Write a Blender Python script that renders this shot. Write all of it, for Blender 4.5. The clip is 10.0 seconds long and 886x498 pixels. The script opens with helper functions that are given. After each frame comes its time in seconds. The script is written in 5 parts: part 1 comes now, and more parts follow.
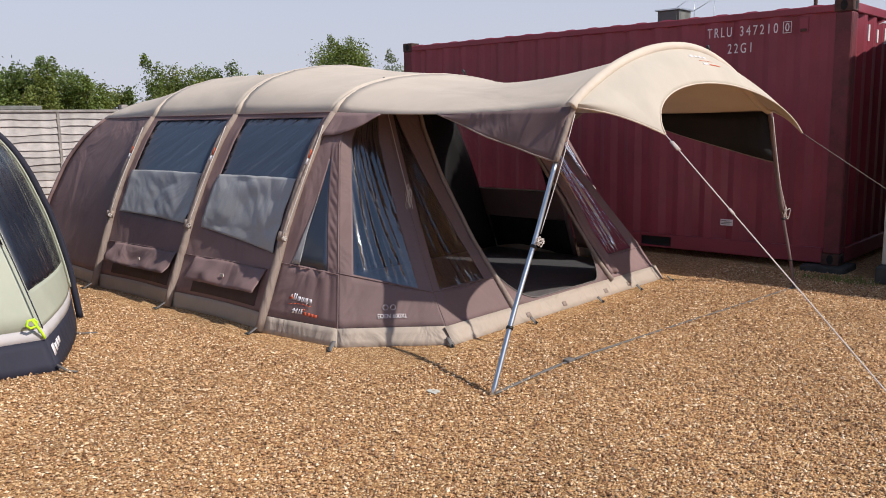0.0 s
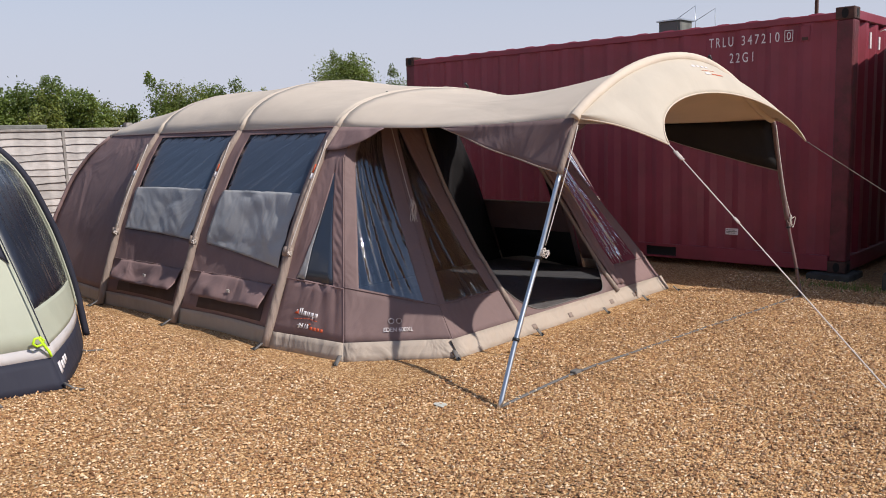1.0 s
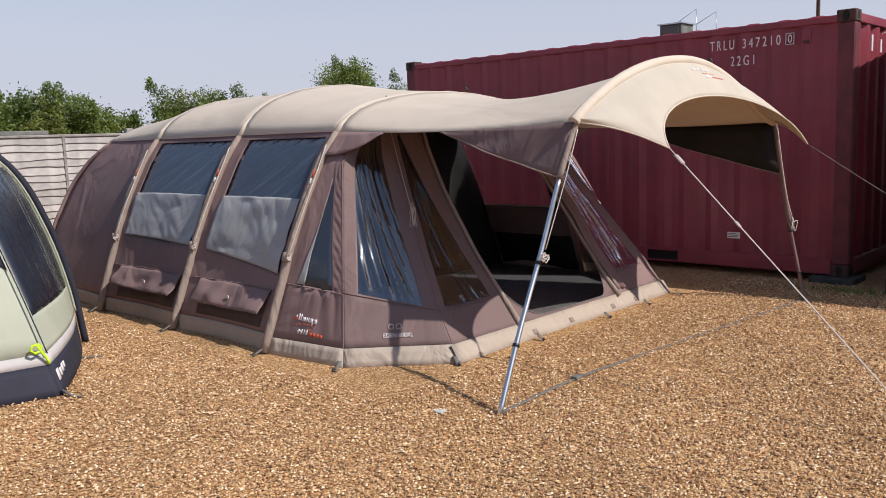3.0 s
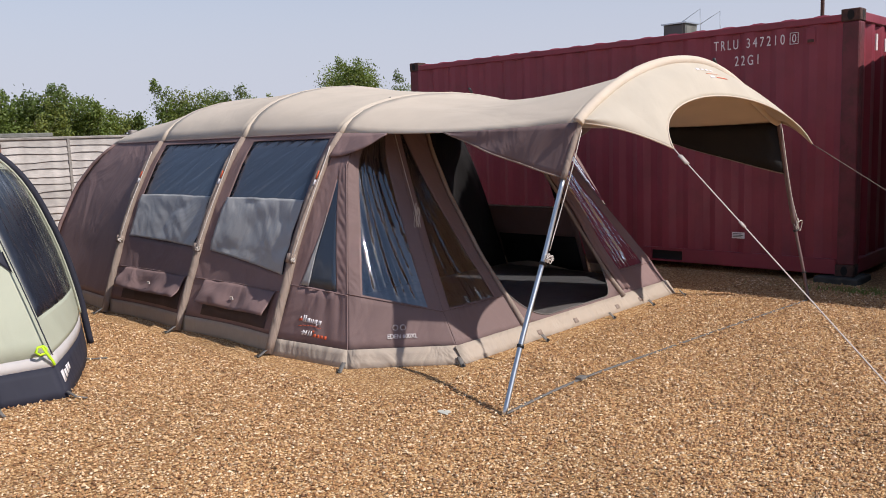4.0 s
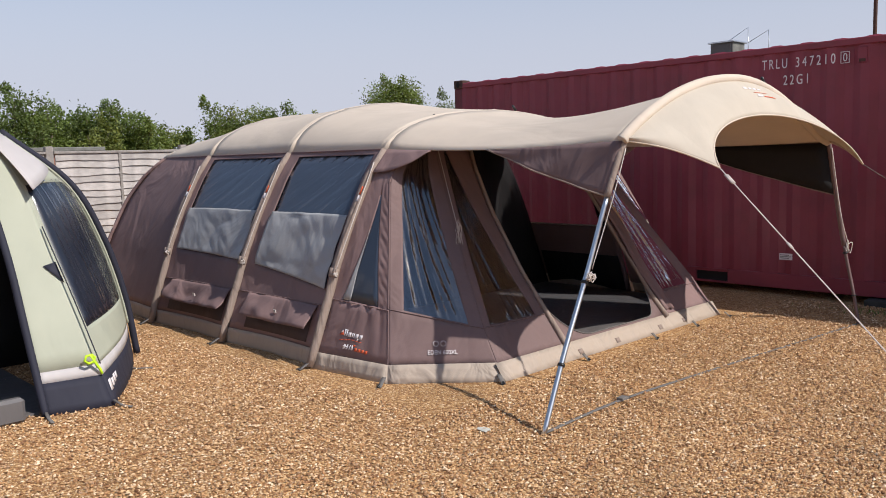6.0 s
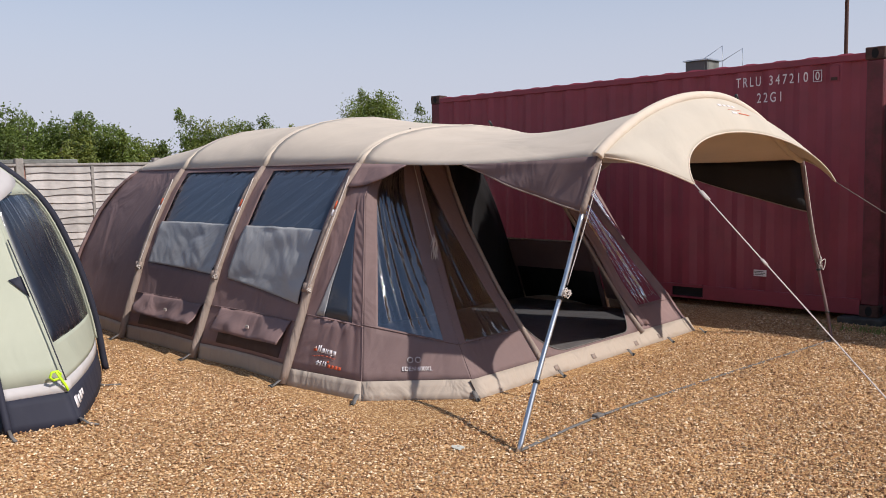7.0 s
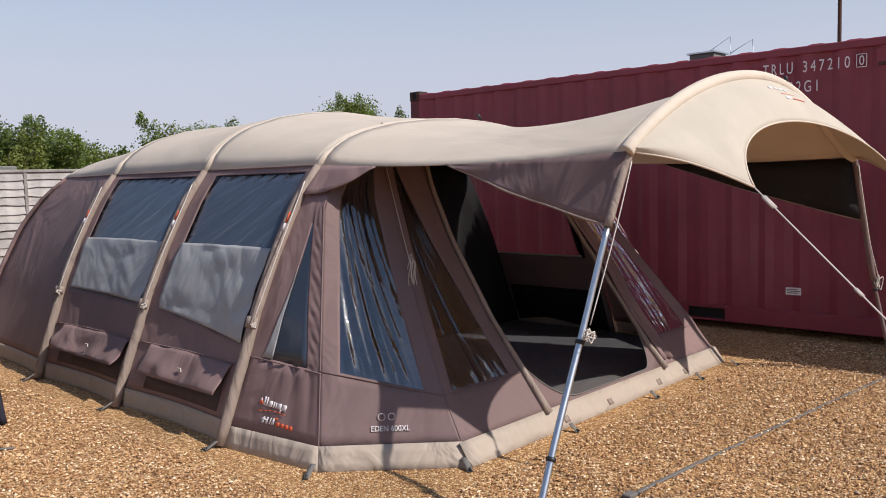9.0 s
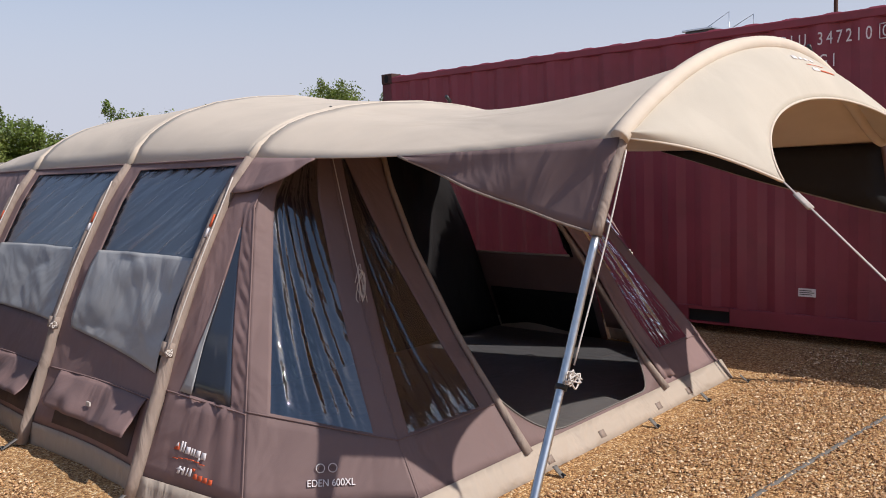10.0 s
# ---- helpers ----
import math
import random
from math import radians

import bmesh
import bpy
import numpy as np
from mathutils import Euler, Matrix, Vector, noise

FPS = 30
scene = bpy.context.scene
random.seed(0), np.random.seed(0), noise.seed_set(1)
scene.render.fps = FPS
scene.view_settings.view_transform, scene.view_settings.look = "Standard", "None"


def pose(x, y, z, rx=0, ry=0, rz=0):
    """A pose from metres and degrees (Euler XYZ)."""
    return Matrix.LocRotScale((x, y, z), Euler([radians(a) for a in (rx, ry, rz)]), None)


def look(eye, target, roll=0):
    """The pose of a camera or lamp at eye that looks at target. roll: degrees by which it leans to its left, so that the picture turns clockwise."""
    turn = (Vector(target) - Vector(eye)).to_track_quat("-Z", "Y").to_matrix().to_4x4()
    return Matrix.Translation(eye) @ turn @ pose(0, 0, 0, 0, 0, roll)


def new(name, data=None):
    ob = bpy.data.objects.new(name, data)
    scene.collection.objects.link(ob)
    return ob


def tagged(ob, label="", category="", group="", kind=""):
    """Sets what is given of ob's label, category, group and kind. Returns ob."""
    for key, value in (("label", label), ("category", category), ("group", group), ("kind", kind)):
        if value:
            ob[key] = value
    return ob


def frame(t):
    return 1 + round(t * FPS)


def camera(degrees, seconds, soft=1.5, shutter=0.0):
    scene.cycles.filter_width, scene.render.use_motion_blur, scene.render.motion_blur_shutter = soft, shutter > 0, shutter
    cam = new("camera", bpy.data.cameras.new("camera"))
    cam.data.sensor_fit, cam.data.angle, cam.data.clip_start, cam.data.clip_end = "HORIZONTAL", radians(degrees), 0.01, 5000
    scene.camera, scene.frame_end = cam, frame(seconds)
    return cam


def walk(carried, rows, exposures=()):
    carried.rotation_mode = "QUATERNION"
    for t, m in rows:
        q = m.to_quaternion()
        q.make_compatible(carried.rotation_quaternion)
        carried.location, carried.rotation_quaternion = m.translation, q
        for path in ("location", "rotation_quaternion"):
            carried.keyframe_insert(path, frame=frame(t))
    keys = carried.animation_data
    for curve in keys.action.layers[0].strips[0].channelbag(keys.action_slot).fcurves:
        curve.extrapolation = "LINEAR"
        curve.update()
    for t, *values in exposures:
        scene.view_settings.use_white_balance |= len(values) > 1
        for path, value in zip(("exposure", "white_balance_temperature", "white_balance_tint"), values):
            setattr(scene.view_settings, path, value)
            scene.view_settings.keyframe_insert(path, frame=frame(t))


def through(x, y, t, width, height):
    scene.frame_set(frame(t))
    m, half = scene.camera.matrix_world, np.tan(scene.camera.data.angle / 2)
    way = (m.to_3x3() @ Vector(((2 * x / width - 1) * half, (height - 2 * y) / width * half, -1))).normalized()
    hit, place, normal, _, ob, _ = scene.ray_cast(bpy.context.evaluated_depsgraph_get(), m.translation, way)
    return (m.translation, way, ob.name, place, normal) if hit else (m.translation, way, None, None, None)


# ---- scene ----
cam = camera(56.5, 10.0, soft=0.95)
PATH = [
    (0, (2.555, -8.606, 1.59), (1.22, -7.151, 1.276), -1.0),
    (0.5, (2.544, -8.611, 1.593), (1.202, -7.16, 1.287), -1.2),
    (1, (2.554, -8.607, 1.587), (1.208, -7.156, 1.305), -1.8),
    (1.5, (2.548, -8.593, 1.59), (1.204, -7.138, 1.317), -1.7),
    (2, (2.551, -8.579, 1.586), (1.206, -7.123, 1.317), -1.8),
    (2.5, (2.548, -8.572, 1.586), (1.201, -7.119, 1.315), -1.9),
    (4, (2.547, -8.57, 1.59), (1.188, -7.128, 1.32), -2.2),
    (4.5, (2.535, -8.571, 1.587), (1.176, -7.129, 1.317), -2.2),
    (5, (2.533, -8.572, 1.583), (1.168, -7.133, 1.324), -2.0),
    (5.2, (2.542, -8.551, 1.587), (1.164, -7.123, 1.334), -2.1),
    (5.5, (2.553, -8.58, 1.589), (1.113, -7.213, 1.346), -1.9),
    (7, (2.53, -8.531, 1.584), (1.133, -7.113, 1.393), -1.3),
    (7.5, (2.36, -8.427, 1.567), (0.972, -6.999, 1.383), -1.4),
    (8, (2.141, -8.217, 1.571), (0.844, -6.706, 1.383), -1.7),
    (8.2, (2.067, -8.11, 1.581), (0.858, -6.53, 1.382), -1.6),
    (8.4, (1.951, -7.969, 1.558), (0.751, -6.38, 1.373), -1.5),
    (8.5, (1.901, -7.892, 1.577), (0.662, -6.332, 1.395), -1.6),
    (8.7, (1.795, -7.778, 1.591), (0.487, -6.276, 1.408), -1.7),
    (9, (1.635, -7.589, 1.554), (0.266, -6.141, 1.379), -1.7),
    (9.5, (1.367, -7.246, 1.567), (-0.018, -5.818, 1.357), -2.8),
    (10, (1.174, -6.825, 1.577), (-0.18, -5.368, 1.371), -2.3),
]
walk(cam, [(t, look(eye, target, roll)) for t, eye, target, roll in PATH])

# ---- world, sun ----
SUN = Vector((0.95, 0.29, 1.0)).normalized()
world = bpy.data.worlds.new("sky")
world.use_nodes = True
scene.world = world
wn = world.node_tree
sky = wn.nodes.new("ShaderNodeTexSky")
sky.sky_type = "NISHITA"
sky.sun_disc = False
sky.sun_elevation = math.asin(SUN.z)
sky.sun_rotation = math.atan2(SUN.x, SUN.y)
sky.air_density, sky.dust_density, sky.ozone_density = 1.0, 0.6, 1.5
wn.nodes["Background"].inputs["Strength"].default_value = 0.13
# summer haze: a pale band that is thick at the horizon and thins out overhead
wtc = wn.nodes.new("ShaderNodeTexCoord")
wsep = wn.nodes.new("ShaderNodeSeparateXYZ")
wn.links.new(wtc.outputs["Generated"], wsep.inputs[0])
wr = wn.nodes.new("ShaderNodeMapRange")
wr.interpolation_type = "SMOOTHSTEP"
wr.inputs["From Min"].default_value, wr.inputs["From Max"].default_value = 0.05, 0.42
wr.inputs["To Min"].default_value, wr.inputs["To Max"].default_value = 0.93, 0.06
wn.links.new(wsep.outputs["Z"], wr.inputs["Value"])
whaze = wn.nodes.new("ShaderNodeMix")
whaze.data_type = "RGBA"
whaze.inputs["B"].default_value = (4.45, 4.6, 5.5, 1)
wn.links.new(wr.outputs[0], whaze.inputs["Factor"])
wn.links.new(sky.outputs[0], whaze.inputs["A"])
wn.links.new(whaze.outputs["Result"], wn.nodes["Background"].inputs["Color"])
sun_data = bpy.data.lights.new("sun", "SUN")
sun_data.energy, sun_data.angle, sun_data.color = 4.8, radians(0.6), (1.0, 0.96, 0.90)
sun = new("sun", sun_data)
sun.matrix_world = look(SUN * 30, (0, 0, 0))
scene.view_settings.exposure = 0.0


# ---- materials ----
def mat(name, base, rough=0.7, var=0.15, scale=8.0, bump=0.0, bump_scale=60.0, metal=0.0, stain=None, stain_scale=1.3, stain_amount=0.0, spec=0.5, thick=0.02):
    m = bpy.data.materials.new(name)
    m.use_nodes = True
    nt = m.node_tree
    b = nt.nodes["Principled BSDF"]
    b.inputs["Roughness"].default_value = rough
    b.inputs["Metallic"].default_value = metal
    b.inputs["Specular IOR Level"].default_value = spec
    tc = nt.nodes.new("ShaderNodeTexCoord")
    n1 = nt.nodes.new("ShaderNodeTexNoise")
    n1.inputs["Scale"].default_value, n1.inputs["Detail"].default_value = scale, 6
    nt.links.new(tc.outputs["Object"], n1.inputs["Vector"])
    r = nt.nodes.new("ShaderNodeValToRGB")
    r.color_ramp.elements[0].position, r.color_ramp.elements[1].position = 0.3, 0.7
    r.color_ramp.elements[0].color = (*[c * (1 - var) for c in base], 1)
    r.color_ramp.elements[1].color = (*[min(1, c * (1 + var)) for c in base], 1)
    nt.links.new(n1.outputs["Fac"], r.inputs[0])
    out = r.outputs[0]
    if stain is not None:
        n2 = nt.nodes.new("ShaderNodeTexNoise")
        n2.inputs["Scale"].default_value, n2.inputs["Detail"].default_value = stain_scale, 9
        n2.inputs["Roughness"].default_value = 0.65
        nt.links.new(tc.outputs["Object"], n2.inputs["Vector"])
        r2 = nt.nodes.new("ShaderNodeValToRGB")
        r2.color_ramp.elements[0].position, r2.color_ramp.elements[1].position = 0.5, 0.72
        r2.color_ramp.elements[1].color = (stain_amount,) * 3 + (1,)
        nt.links.new(n2.outputs["Fac"], r2.inputs[0])
        mx = nt.nodes.new("ShaderNodeMix")
        mx.data_type = "RGBA"
        nt.links.new(r2.outputs[0], mx.inputs["Factor"])
        nt.links.new(out, mx.inputs["A"])
        mx.inputs["B"].default_value = (*stain, 1)
        out = mx.outputs["Result"]
    nt.links.new(out, b.inputs["Base Color"])
    if bump:
        n3 = nt.nodes.new("ShaderNodeTexNoise")
        n3.inputs["Scale"].default_value, n3.inputs["Detail"].default_value = bump_scale, 4
        nt.links.new(tc.outputs["Object"], n3.inputs["Vector"])
        bp = nt.nodes.new("ShaderNodeBump")
        bp.inputs["Strength"].default_value, bp.inputs["Distance"].default_value = bump, thick
        nt.links.new(n3.outputs["Fac"], bp.inputs["Height"])
        nt.links.new(bp.outputs[0], b.inputs["Normal"])
    return m


def fabric(name, base, sheen=0.0, fold=0.35, fold_scale=2.2, stretch=(1, 1, 0.35), translucent=0.0, rough=0.75, var=0.06):
    """Tent cloth: faint weave, soft long folds, a little light let through."""
    m = bpy.data.materials.new(name)
    m.use_nodes = True
    nt = m.node_tree
    b = nt.nodes["Principled BSDF"]
    b.inputs["Roughness"].default_value = rough
    b.inputs["Specular IOR Level"].default_value = 0.35
    tc = nt.nodes.new("ShaderNodeTexCoord")
    mp = nt.nodes.new("ShaderNodeMapping")
    mp.inputs["Scale"].default_value = stretch
    nt.links.new(tc.outputs["Object"], mp.inputs["Vector"])
    n1 = nt.nodes.new("ShaderNodeTexNoise")
    n1.inputs["Scale"].default_value, n1.inputs["Detail"].default_value = 3.0, 7
    nt.links.new(tc.outputs["Object"], n1.inputs["Vector"])
    r = nt.nodes.new("ShaderNodeValToRGB")
    r.color_ramp.elements[0].position, r.color_ramp.elements[1].position = 0.3, 0.7
    r.color_ramp.elements[0].color = (*[c * (1 - var) for c in base], 1)
    r.color_ramp.elements[1].color = (*[c * (1 + var) for c in base], 1)
    nt.links.new(n1.outputs["Fac"], r.inputs[0])
    nt.links.new(r.outputs[0], b.inputs["Base Color"])
    n2 = nt.nodes.new("ShaderNodeTexNoise")
    n2.inputs["Scale"].default_value, n2.inputs["Detail"].default_value = fold_scale, 3
    n2.inputs["Distortion"].default_value = 0.8
    nt.links.new(mp.outputs[0], n2.inputs["Vector"])
    n3 = nt.nodes.new("ShaderNodeTexNoise")
    n3.inputs["Scale"].default_value, n3.inputs["Detail"].default_value = 240, 2
    nt.links.new(tc.outputs["Object"], n3.inputs["Vector"])
    b1 = nt.nodes.new("ShaderNodeBump")
    b1.inputs["Strength"].default_value, b1.inputs["Distance"].default_value = fold, 0.12
    nt.links.new(n2.outputs["Fac"], b1.inputs["Height"])
    b2 = nt.nodes.new("ShaderNodeBump")
    b2.inputs["Strength"].default_value, b2.inputs["Distance"].default_value = 0.25, 0.002
    nt.links.new(n3.outputs["Fac"], b2.inputs["Height"])
    nt.links.new(b1.outputs[0], b2.inputs["Normal"])
    nt.links.new(b2.outputs[0], b.inputs["Normal"])
    if translucent:
        tr = nt.nodes.new("ShaderNodeBsdfTranslucent")
        tr.inputs["Color"].default_value = (base[0], base[1] * 0.62, base[2] * 0.28, 1)
        mx = nt.nodes.new("ShaderNodeMixShader")
        mx.inputs[0].default_value = translucent
        nt.links.new(b.outputs[0], mx.inputs[1])
        nt.links.new(tr.outputs[0], mx.inputs[2])
        nt.links.new(mx.outputs[0], nt.nodes["Material Output"].inputs["Surface"])
    return m


def film(name, tint, clear, rough=0.05, crease=0.6, along=(0, 0, 1), across=(1, 0, 0), freq=(1.2, 9.0), gloss=1.7, through=(0.80, 0.83, 0.88)):
    """Clear plastic window sheet: a shiny film with creases that run one way, over see-through tinted plastic."""
    m = bpy.data.materials.new(name)
    m.use_nodes = True
    nt = m.node_tree
    b = nt.nodes["Principled BSDF"]
    b.inputs["Base Color"].default_value = (*tint, 1)
    b.inputs["Roughness"].default_value = 0.4
    tc = nt.nodes.new("ShaderNodeTexCoord")
    comb = nt.nodes.new("ShaderNodeCombineXYZ")
    for i, (axis, f) in enumerate(((along, freq[0]), (across, freq[1]))):
        dot = nt.nodes.new("ShaderNodeVectorMath")
        dot.operation = "DOT_PRODUCT"
        dot.inputs[1].default_value = [c * f for c in axis]
        nt.links.new(tc.outputs["Object"], dot.inputs[0])
        nt.links.new(dot.outputs["Value"], comb.inputs[i])
    n2 = nt.nodes.new("ShaderNodeTexNoise")
    n2.inputs["Scale"].default_value, n2.inputs["Detail"].default_value = 1.0, 4.5
    n2.inputs["Distortion"].default_value = 0.5
    nt.links.new(comb.outputs[0], n2.inputs["Vector"])
    bp = nt.nodes.new("ShaderNodeBump")
    bp.inputs["Strength"].default_value, bp.inputs["Distance"].default_value = crease, 0.1
    nt.links.new(n2.outputs["Fac"], bp.inputs["Height"])
    gl = nt.nodes.new("ShaderNodeBsdfGlossy")
    gl.inputs["Roughness"].default_value = rough
    nt.links.new(bp.outputs[0], gl.inputs["Normal"])
    tr = nt.nodes.new("ShaderNodeBsdfTransparent")
    tr.inputs["Color"].default_value = (*through, 1)
    fr = nt.nodes.new("ShaderNodeFresnel")
    fr.inputs["IOR"].default_value = gloss
    nt.links.new(bp.outputs[0], fr.inputs["Normal"])
    mx = nt.nodes.new("ShaderNodeMixShader")
    mx.inputs[0].default_value = clear
    nt.links.new(b.outputs[0], mx.inputs[1])
    nt.links.new(tr.outputs[0], mx.inputs[2])
    mx2 = nt.nodes.new("ShaderNodeMixShader")
    nt.links.new(fr.outputs[0], mx2.inputs[0])
    nt.links.new(mx.outputs[0], mx2.inputs[1])
    nt.links.new(gl.outputs[0], mx2.inputs[2])
    nt.links.new(mx2.outputs[0], nt.nodes["Material Output"].inputs["Surface"])
    return m


def random_tint(m, low, high, per_island=False):
    """Multiplies the base colour by a grey that differs from piece to piece."""
    nt = m.node_tree
    b = nt.nodes["Principled BSDF"]
    src = b.inputs["Base Color"].links[0].from_socket
    node = nt.nodes.new("ShaderNodeNewGeometry") if per_island else nt.nodes.new("ShaderNodeObjectInfo")
    mr = nt.nodes.new("ShaderNodeMapRange")
    mr.inputs["To Min"].default_value, mr.inputs["To Max"].default_value = low, high
    nt.links.new(node.outputs["Random Per Island" if per_island else "Random"], mr.inputs["Value"])
    mx = nt.nodes.new("ShaderNodeMix")
    mx.data_type, mx.blend_type = "RGBA", "MULTIPLY"
    mx.inputs["Factor"].default_value = 1.0
    nt.links.new(src, mx.inputs["A"])
    nt.links.new(mr.outputs[0], mx.inputs["B"])
    nt.links.new(mx.outputs["Result"], b.inputs["Base Color"])
    return m


def gravel_material():
    m = bpy.data.materials.new("gravel")
    m.use_nodes = True
    nt = m.node_tree
    b = nt.nodes["Principled BSDF"]
    b.inputs["Roughness"].default_value = 0.85
    b.inputs["Specular IOR Level"].default_value = 0.3
    tc = nt.nodes.new("ShaderNodeTexCoord")
    vo = nt.nodes.new("ShaderNodeTexVoronoi")
    vo.inputs["Scale"].default_value = 88
    nt.links.new(tc.outputs["Object"], vo.inputs["Vector"])
    sep = nt.nodes.new("ShaderNodeSeparateColor")
    nt.links.new(vo.outputs["Color"], sep.inputs[0])
    r = nt.nodes.new("ShaderNodeValToRGB")
    cr = r.color_ramp
    cr.elements[0].position, cr.elements[0].color = 0.0, (0.26, 0.122, 0.052, 1)
    cr.elements[1].position, cr.elements[1].color = 1.0, (0.92, 0.69, 0.44, 1)
    for p, c in ((0.3, (0.385, 0.195, 0.08, 1)), (0.6, (0.59, 0.33, 0.138, 1)), (0.85, (0.76, 0.47, 0.225, 1))):
        cr.elements.new(p).color = c
    nt.links.new(sep.outputs[0], r.inputs[0])
    n = nt.nodes.new("ShaderNodeTexNoise")
    n.inputs["Scale"].default_value, n.inputs["Detail"].default_value = 0.9, 8
    nt.links.new(tc.outputs["Object"], n.inputs["Vector"])
    mr = nt.nodes.new("ShaderNodeMapRange")
    mr.inputs["From Min"].default_value, mr.inputs["From Max"].default_value = 0.3, 0.7
    mr.inputs["To Min"].default_value, mr.inputs["To Max"].default_value = 0.68, 0.96
    nt.links.new(n.outputs["Fac"], mr.inputs["Value"])
    mx = nt.nodes.new("ShaderNodeMix")
    mx.data_type, mx.blend_type = "RGBA", "MULTIPLY"
    mx.inputs["Factor"].default_value = 1.0
    nt.links.new(r.outputs[0], mx.inputs["A"])
    nt.links.new(mr.outputs[0], mx.inputs["B"])
    nt.links.new(mx.outputs["Result"], b.inputs["Base Color"])
    bp = nt.nodes.new("ShaderNodeBump")
    bp.invert = True
    bp.inputs["Strength"].default_value, bp.inputs["Distance"].default_value = 0.7, 0.014
    nt.links.new(vo.outputs["Distance"], bp.inputs["Height"])
    nt.links.new(bp.outputs[0], b.inputs["Normal"])
    return m


CREAM = fabric("cream_cloth", (0.615, 0.515, 0.42), translucent=0.06, fold=0.25, fold_scale=1.6, stretch=(0.5, 1, 1))
CANOPY = fabric("canopy_cloth", (0.62, 0.52, 0.425), translucent=0.09, fold=0.3, fold_scale=1.8, stretch=(0.5, 1, 1))
VALANCE = fabric("pale_cream_cloth", (0.55, 0.48, 0.395), translucent=0.12, fold=0.14)
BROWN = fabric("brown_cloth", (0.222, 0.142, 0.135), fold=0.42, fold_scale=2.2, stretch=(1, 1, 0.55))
# the brown cloth again, darkened for canopy shade; also colours dark trim
TAUPE_SHADED = fabric("shaded_taupe_cloth", (0.168, 0.110, 0.105), fold=0.4, fold_scale=3.0)
SLEEVE = fabric("beige_sleeve_cloth", (0.275, 0.21, 0.175), fold=0.3, fold_scale=9)
SKIRT = fabric("beige_skirt_cloth", (0.40, 0.325, 0.265), fold=0.45, fold_scale=4)
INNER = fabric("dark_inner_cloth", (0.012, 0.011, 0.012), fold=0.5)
# brown mesh with the vent flap's shadow put into its colour
VENT_SHADED = fabric("shaded_brown_mesh", (0.075, 0.05, 0.048))
SHEET = fabric("grey_groundsheet", (0.125, 0.115, 0.115), fold=0.3, rough=0.5)
BLIND = fabric("pale_grey_blind_cloth", (0.345, 0.335, 0.335), fold=0.3, fold_scale=2.2, stretch=(1.0, 1, 0.9), rough=0.45)
NAVYPANE = film("dark_window_film", (0.05, 0.06, 0.085), 0.1, rough=0.08, crease=0.3, along=(0.75, 0.35, 0.55), across=(-0.6, 0.3, 0.75), freq=(1.6, 11.0), gloss=1.5)
BLACKPANE = film("black_window_film", (0.010, 0.012, 0.022), 0.1, rough=0.1, crease=0.3, along=(0.3, 0.1, 1.0), across=(0.8, -0.6, 0.0), freq=(1.0, 14.0), gloss=1.4)
# clear sheets; their blue base colour stands in for mirrored sky
CLEAR_A = film("creased_clear_film_sky_tint", (0.03, 0.06, 0.14), 0.94, rough=0.015, crease=0.15, along=(0.645, 0.20, -0.733), across=(0.263, 0.787, 0.475), freq=(0.9, 17.0), gloss=2.9)
CLEAR_B = film("lightly_creased_clear_film_sky_tint", (0.03, 0.05, 0.10), 0.97, rough=0.015, crease=0.14, along=(0.596, 0.324, -0.747), across=(-0.056, 0.938, 0.304), freq=(0.8, 19.0), gloss=2.3)
CLEAR_C = film("smooth_clear_film", (0.30, 0.24, 0.24), 0.97, crease=0.03, gloss=1.2, through=(1.0, 0.98, 0.98))
SIDEPANE = film("dark_side_window_film", (0.03, 0.04, 0.062), 0.1, rough=0.06, crease=0.06, along=(0.3, 0.2, 1.0), across=(0.8, 0.6, 0.0), freq=(1.0, 12.0), gloss=1.42)
STRAP = mat("pale_grey_strap", (0.40, 0.345, 0.32), rough=0.85, var=0.12, scale=120)
STEEL = mat("galvanised_steel", (0.62, 0.63, 0.65), rough=0.32, metal=1.0, var=0.08, scale=30)
BLACK = mat("black_plastic", (0.015, 0.015, 0.016), rough=0.45, var=0.1)
ROPE = mat("pale_cord", (0.52, 0.46, 0.42), rough=0.9, var=0.2, scale=200)
WEB = mat("grey_webbing", (0.15, 0.135, 0.125), rough=0.9, var=0.15, scale=120)
REDSTEEL = mat("dark_red_container_paint", (0.225, 0.028, 0.046), rough=0.5, var=0.10, scale=2.2, bump=0.15, bump_scale=6, stain=(0.13, 0.024, 0.03), stain_scale=1.6, stain_amount=0.5)
RUST = mat("rusty_dark_casting", (0.06, 0.026, 0.02), rough=0.8, var=0.4, scale=14, bump=0.4, bump_scale=60, stain=(0.10, 0.035, 0.02), stain_scale=9, stain_amount=0.6)
RUSTRED = mat("rust_stained_red_paint", (0.13, 0.022, 0.03), rough=0.65, var=0.25, scale=5, bump=0.3, bump_scale=30, stain=(0.05, 0.02, 0.014), stain_scale=4.5, stain_amount=0.9)
# concrete darkened in colour for the shadow at container and shed foot
BLOCK = mat("shaded_dark_concrete", (0.055, 0.052, 0.047), rough=0.95, var=0.3, scale=8, bump=0.4, bump_scale=30)
WHITEP = mat("white_stencil_paint", (0.72, 0.66, 0.66), rough=0.6, var=0.1)
REDLOGO = mat("red_print", (0.62, 0.10, 0.035), rough=0.7)
DARK = mat("shaded_void_black", (0.008, 0.007, 0.007), rough=0.9)
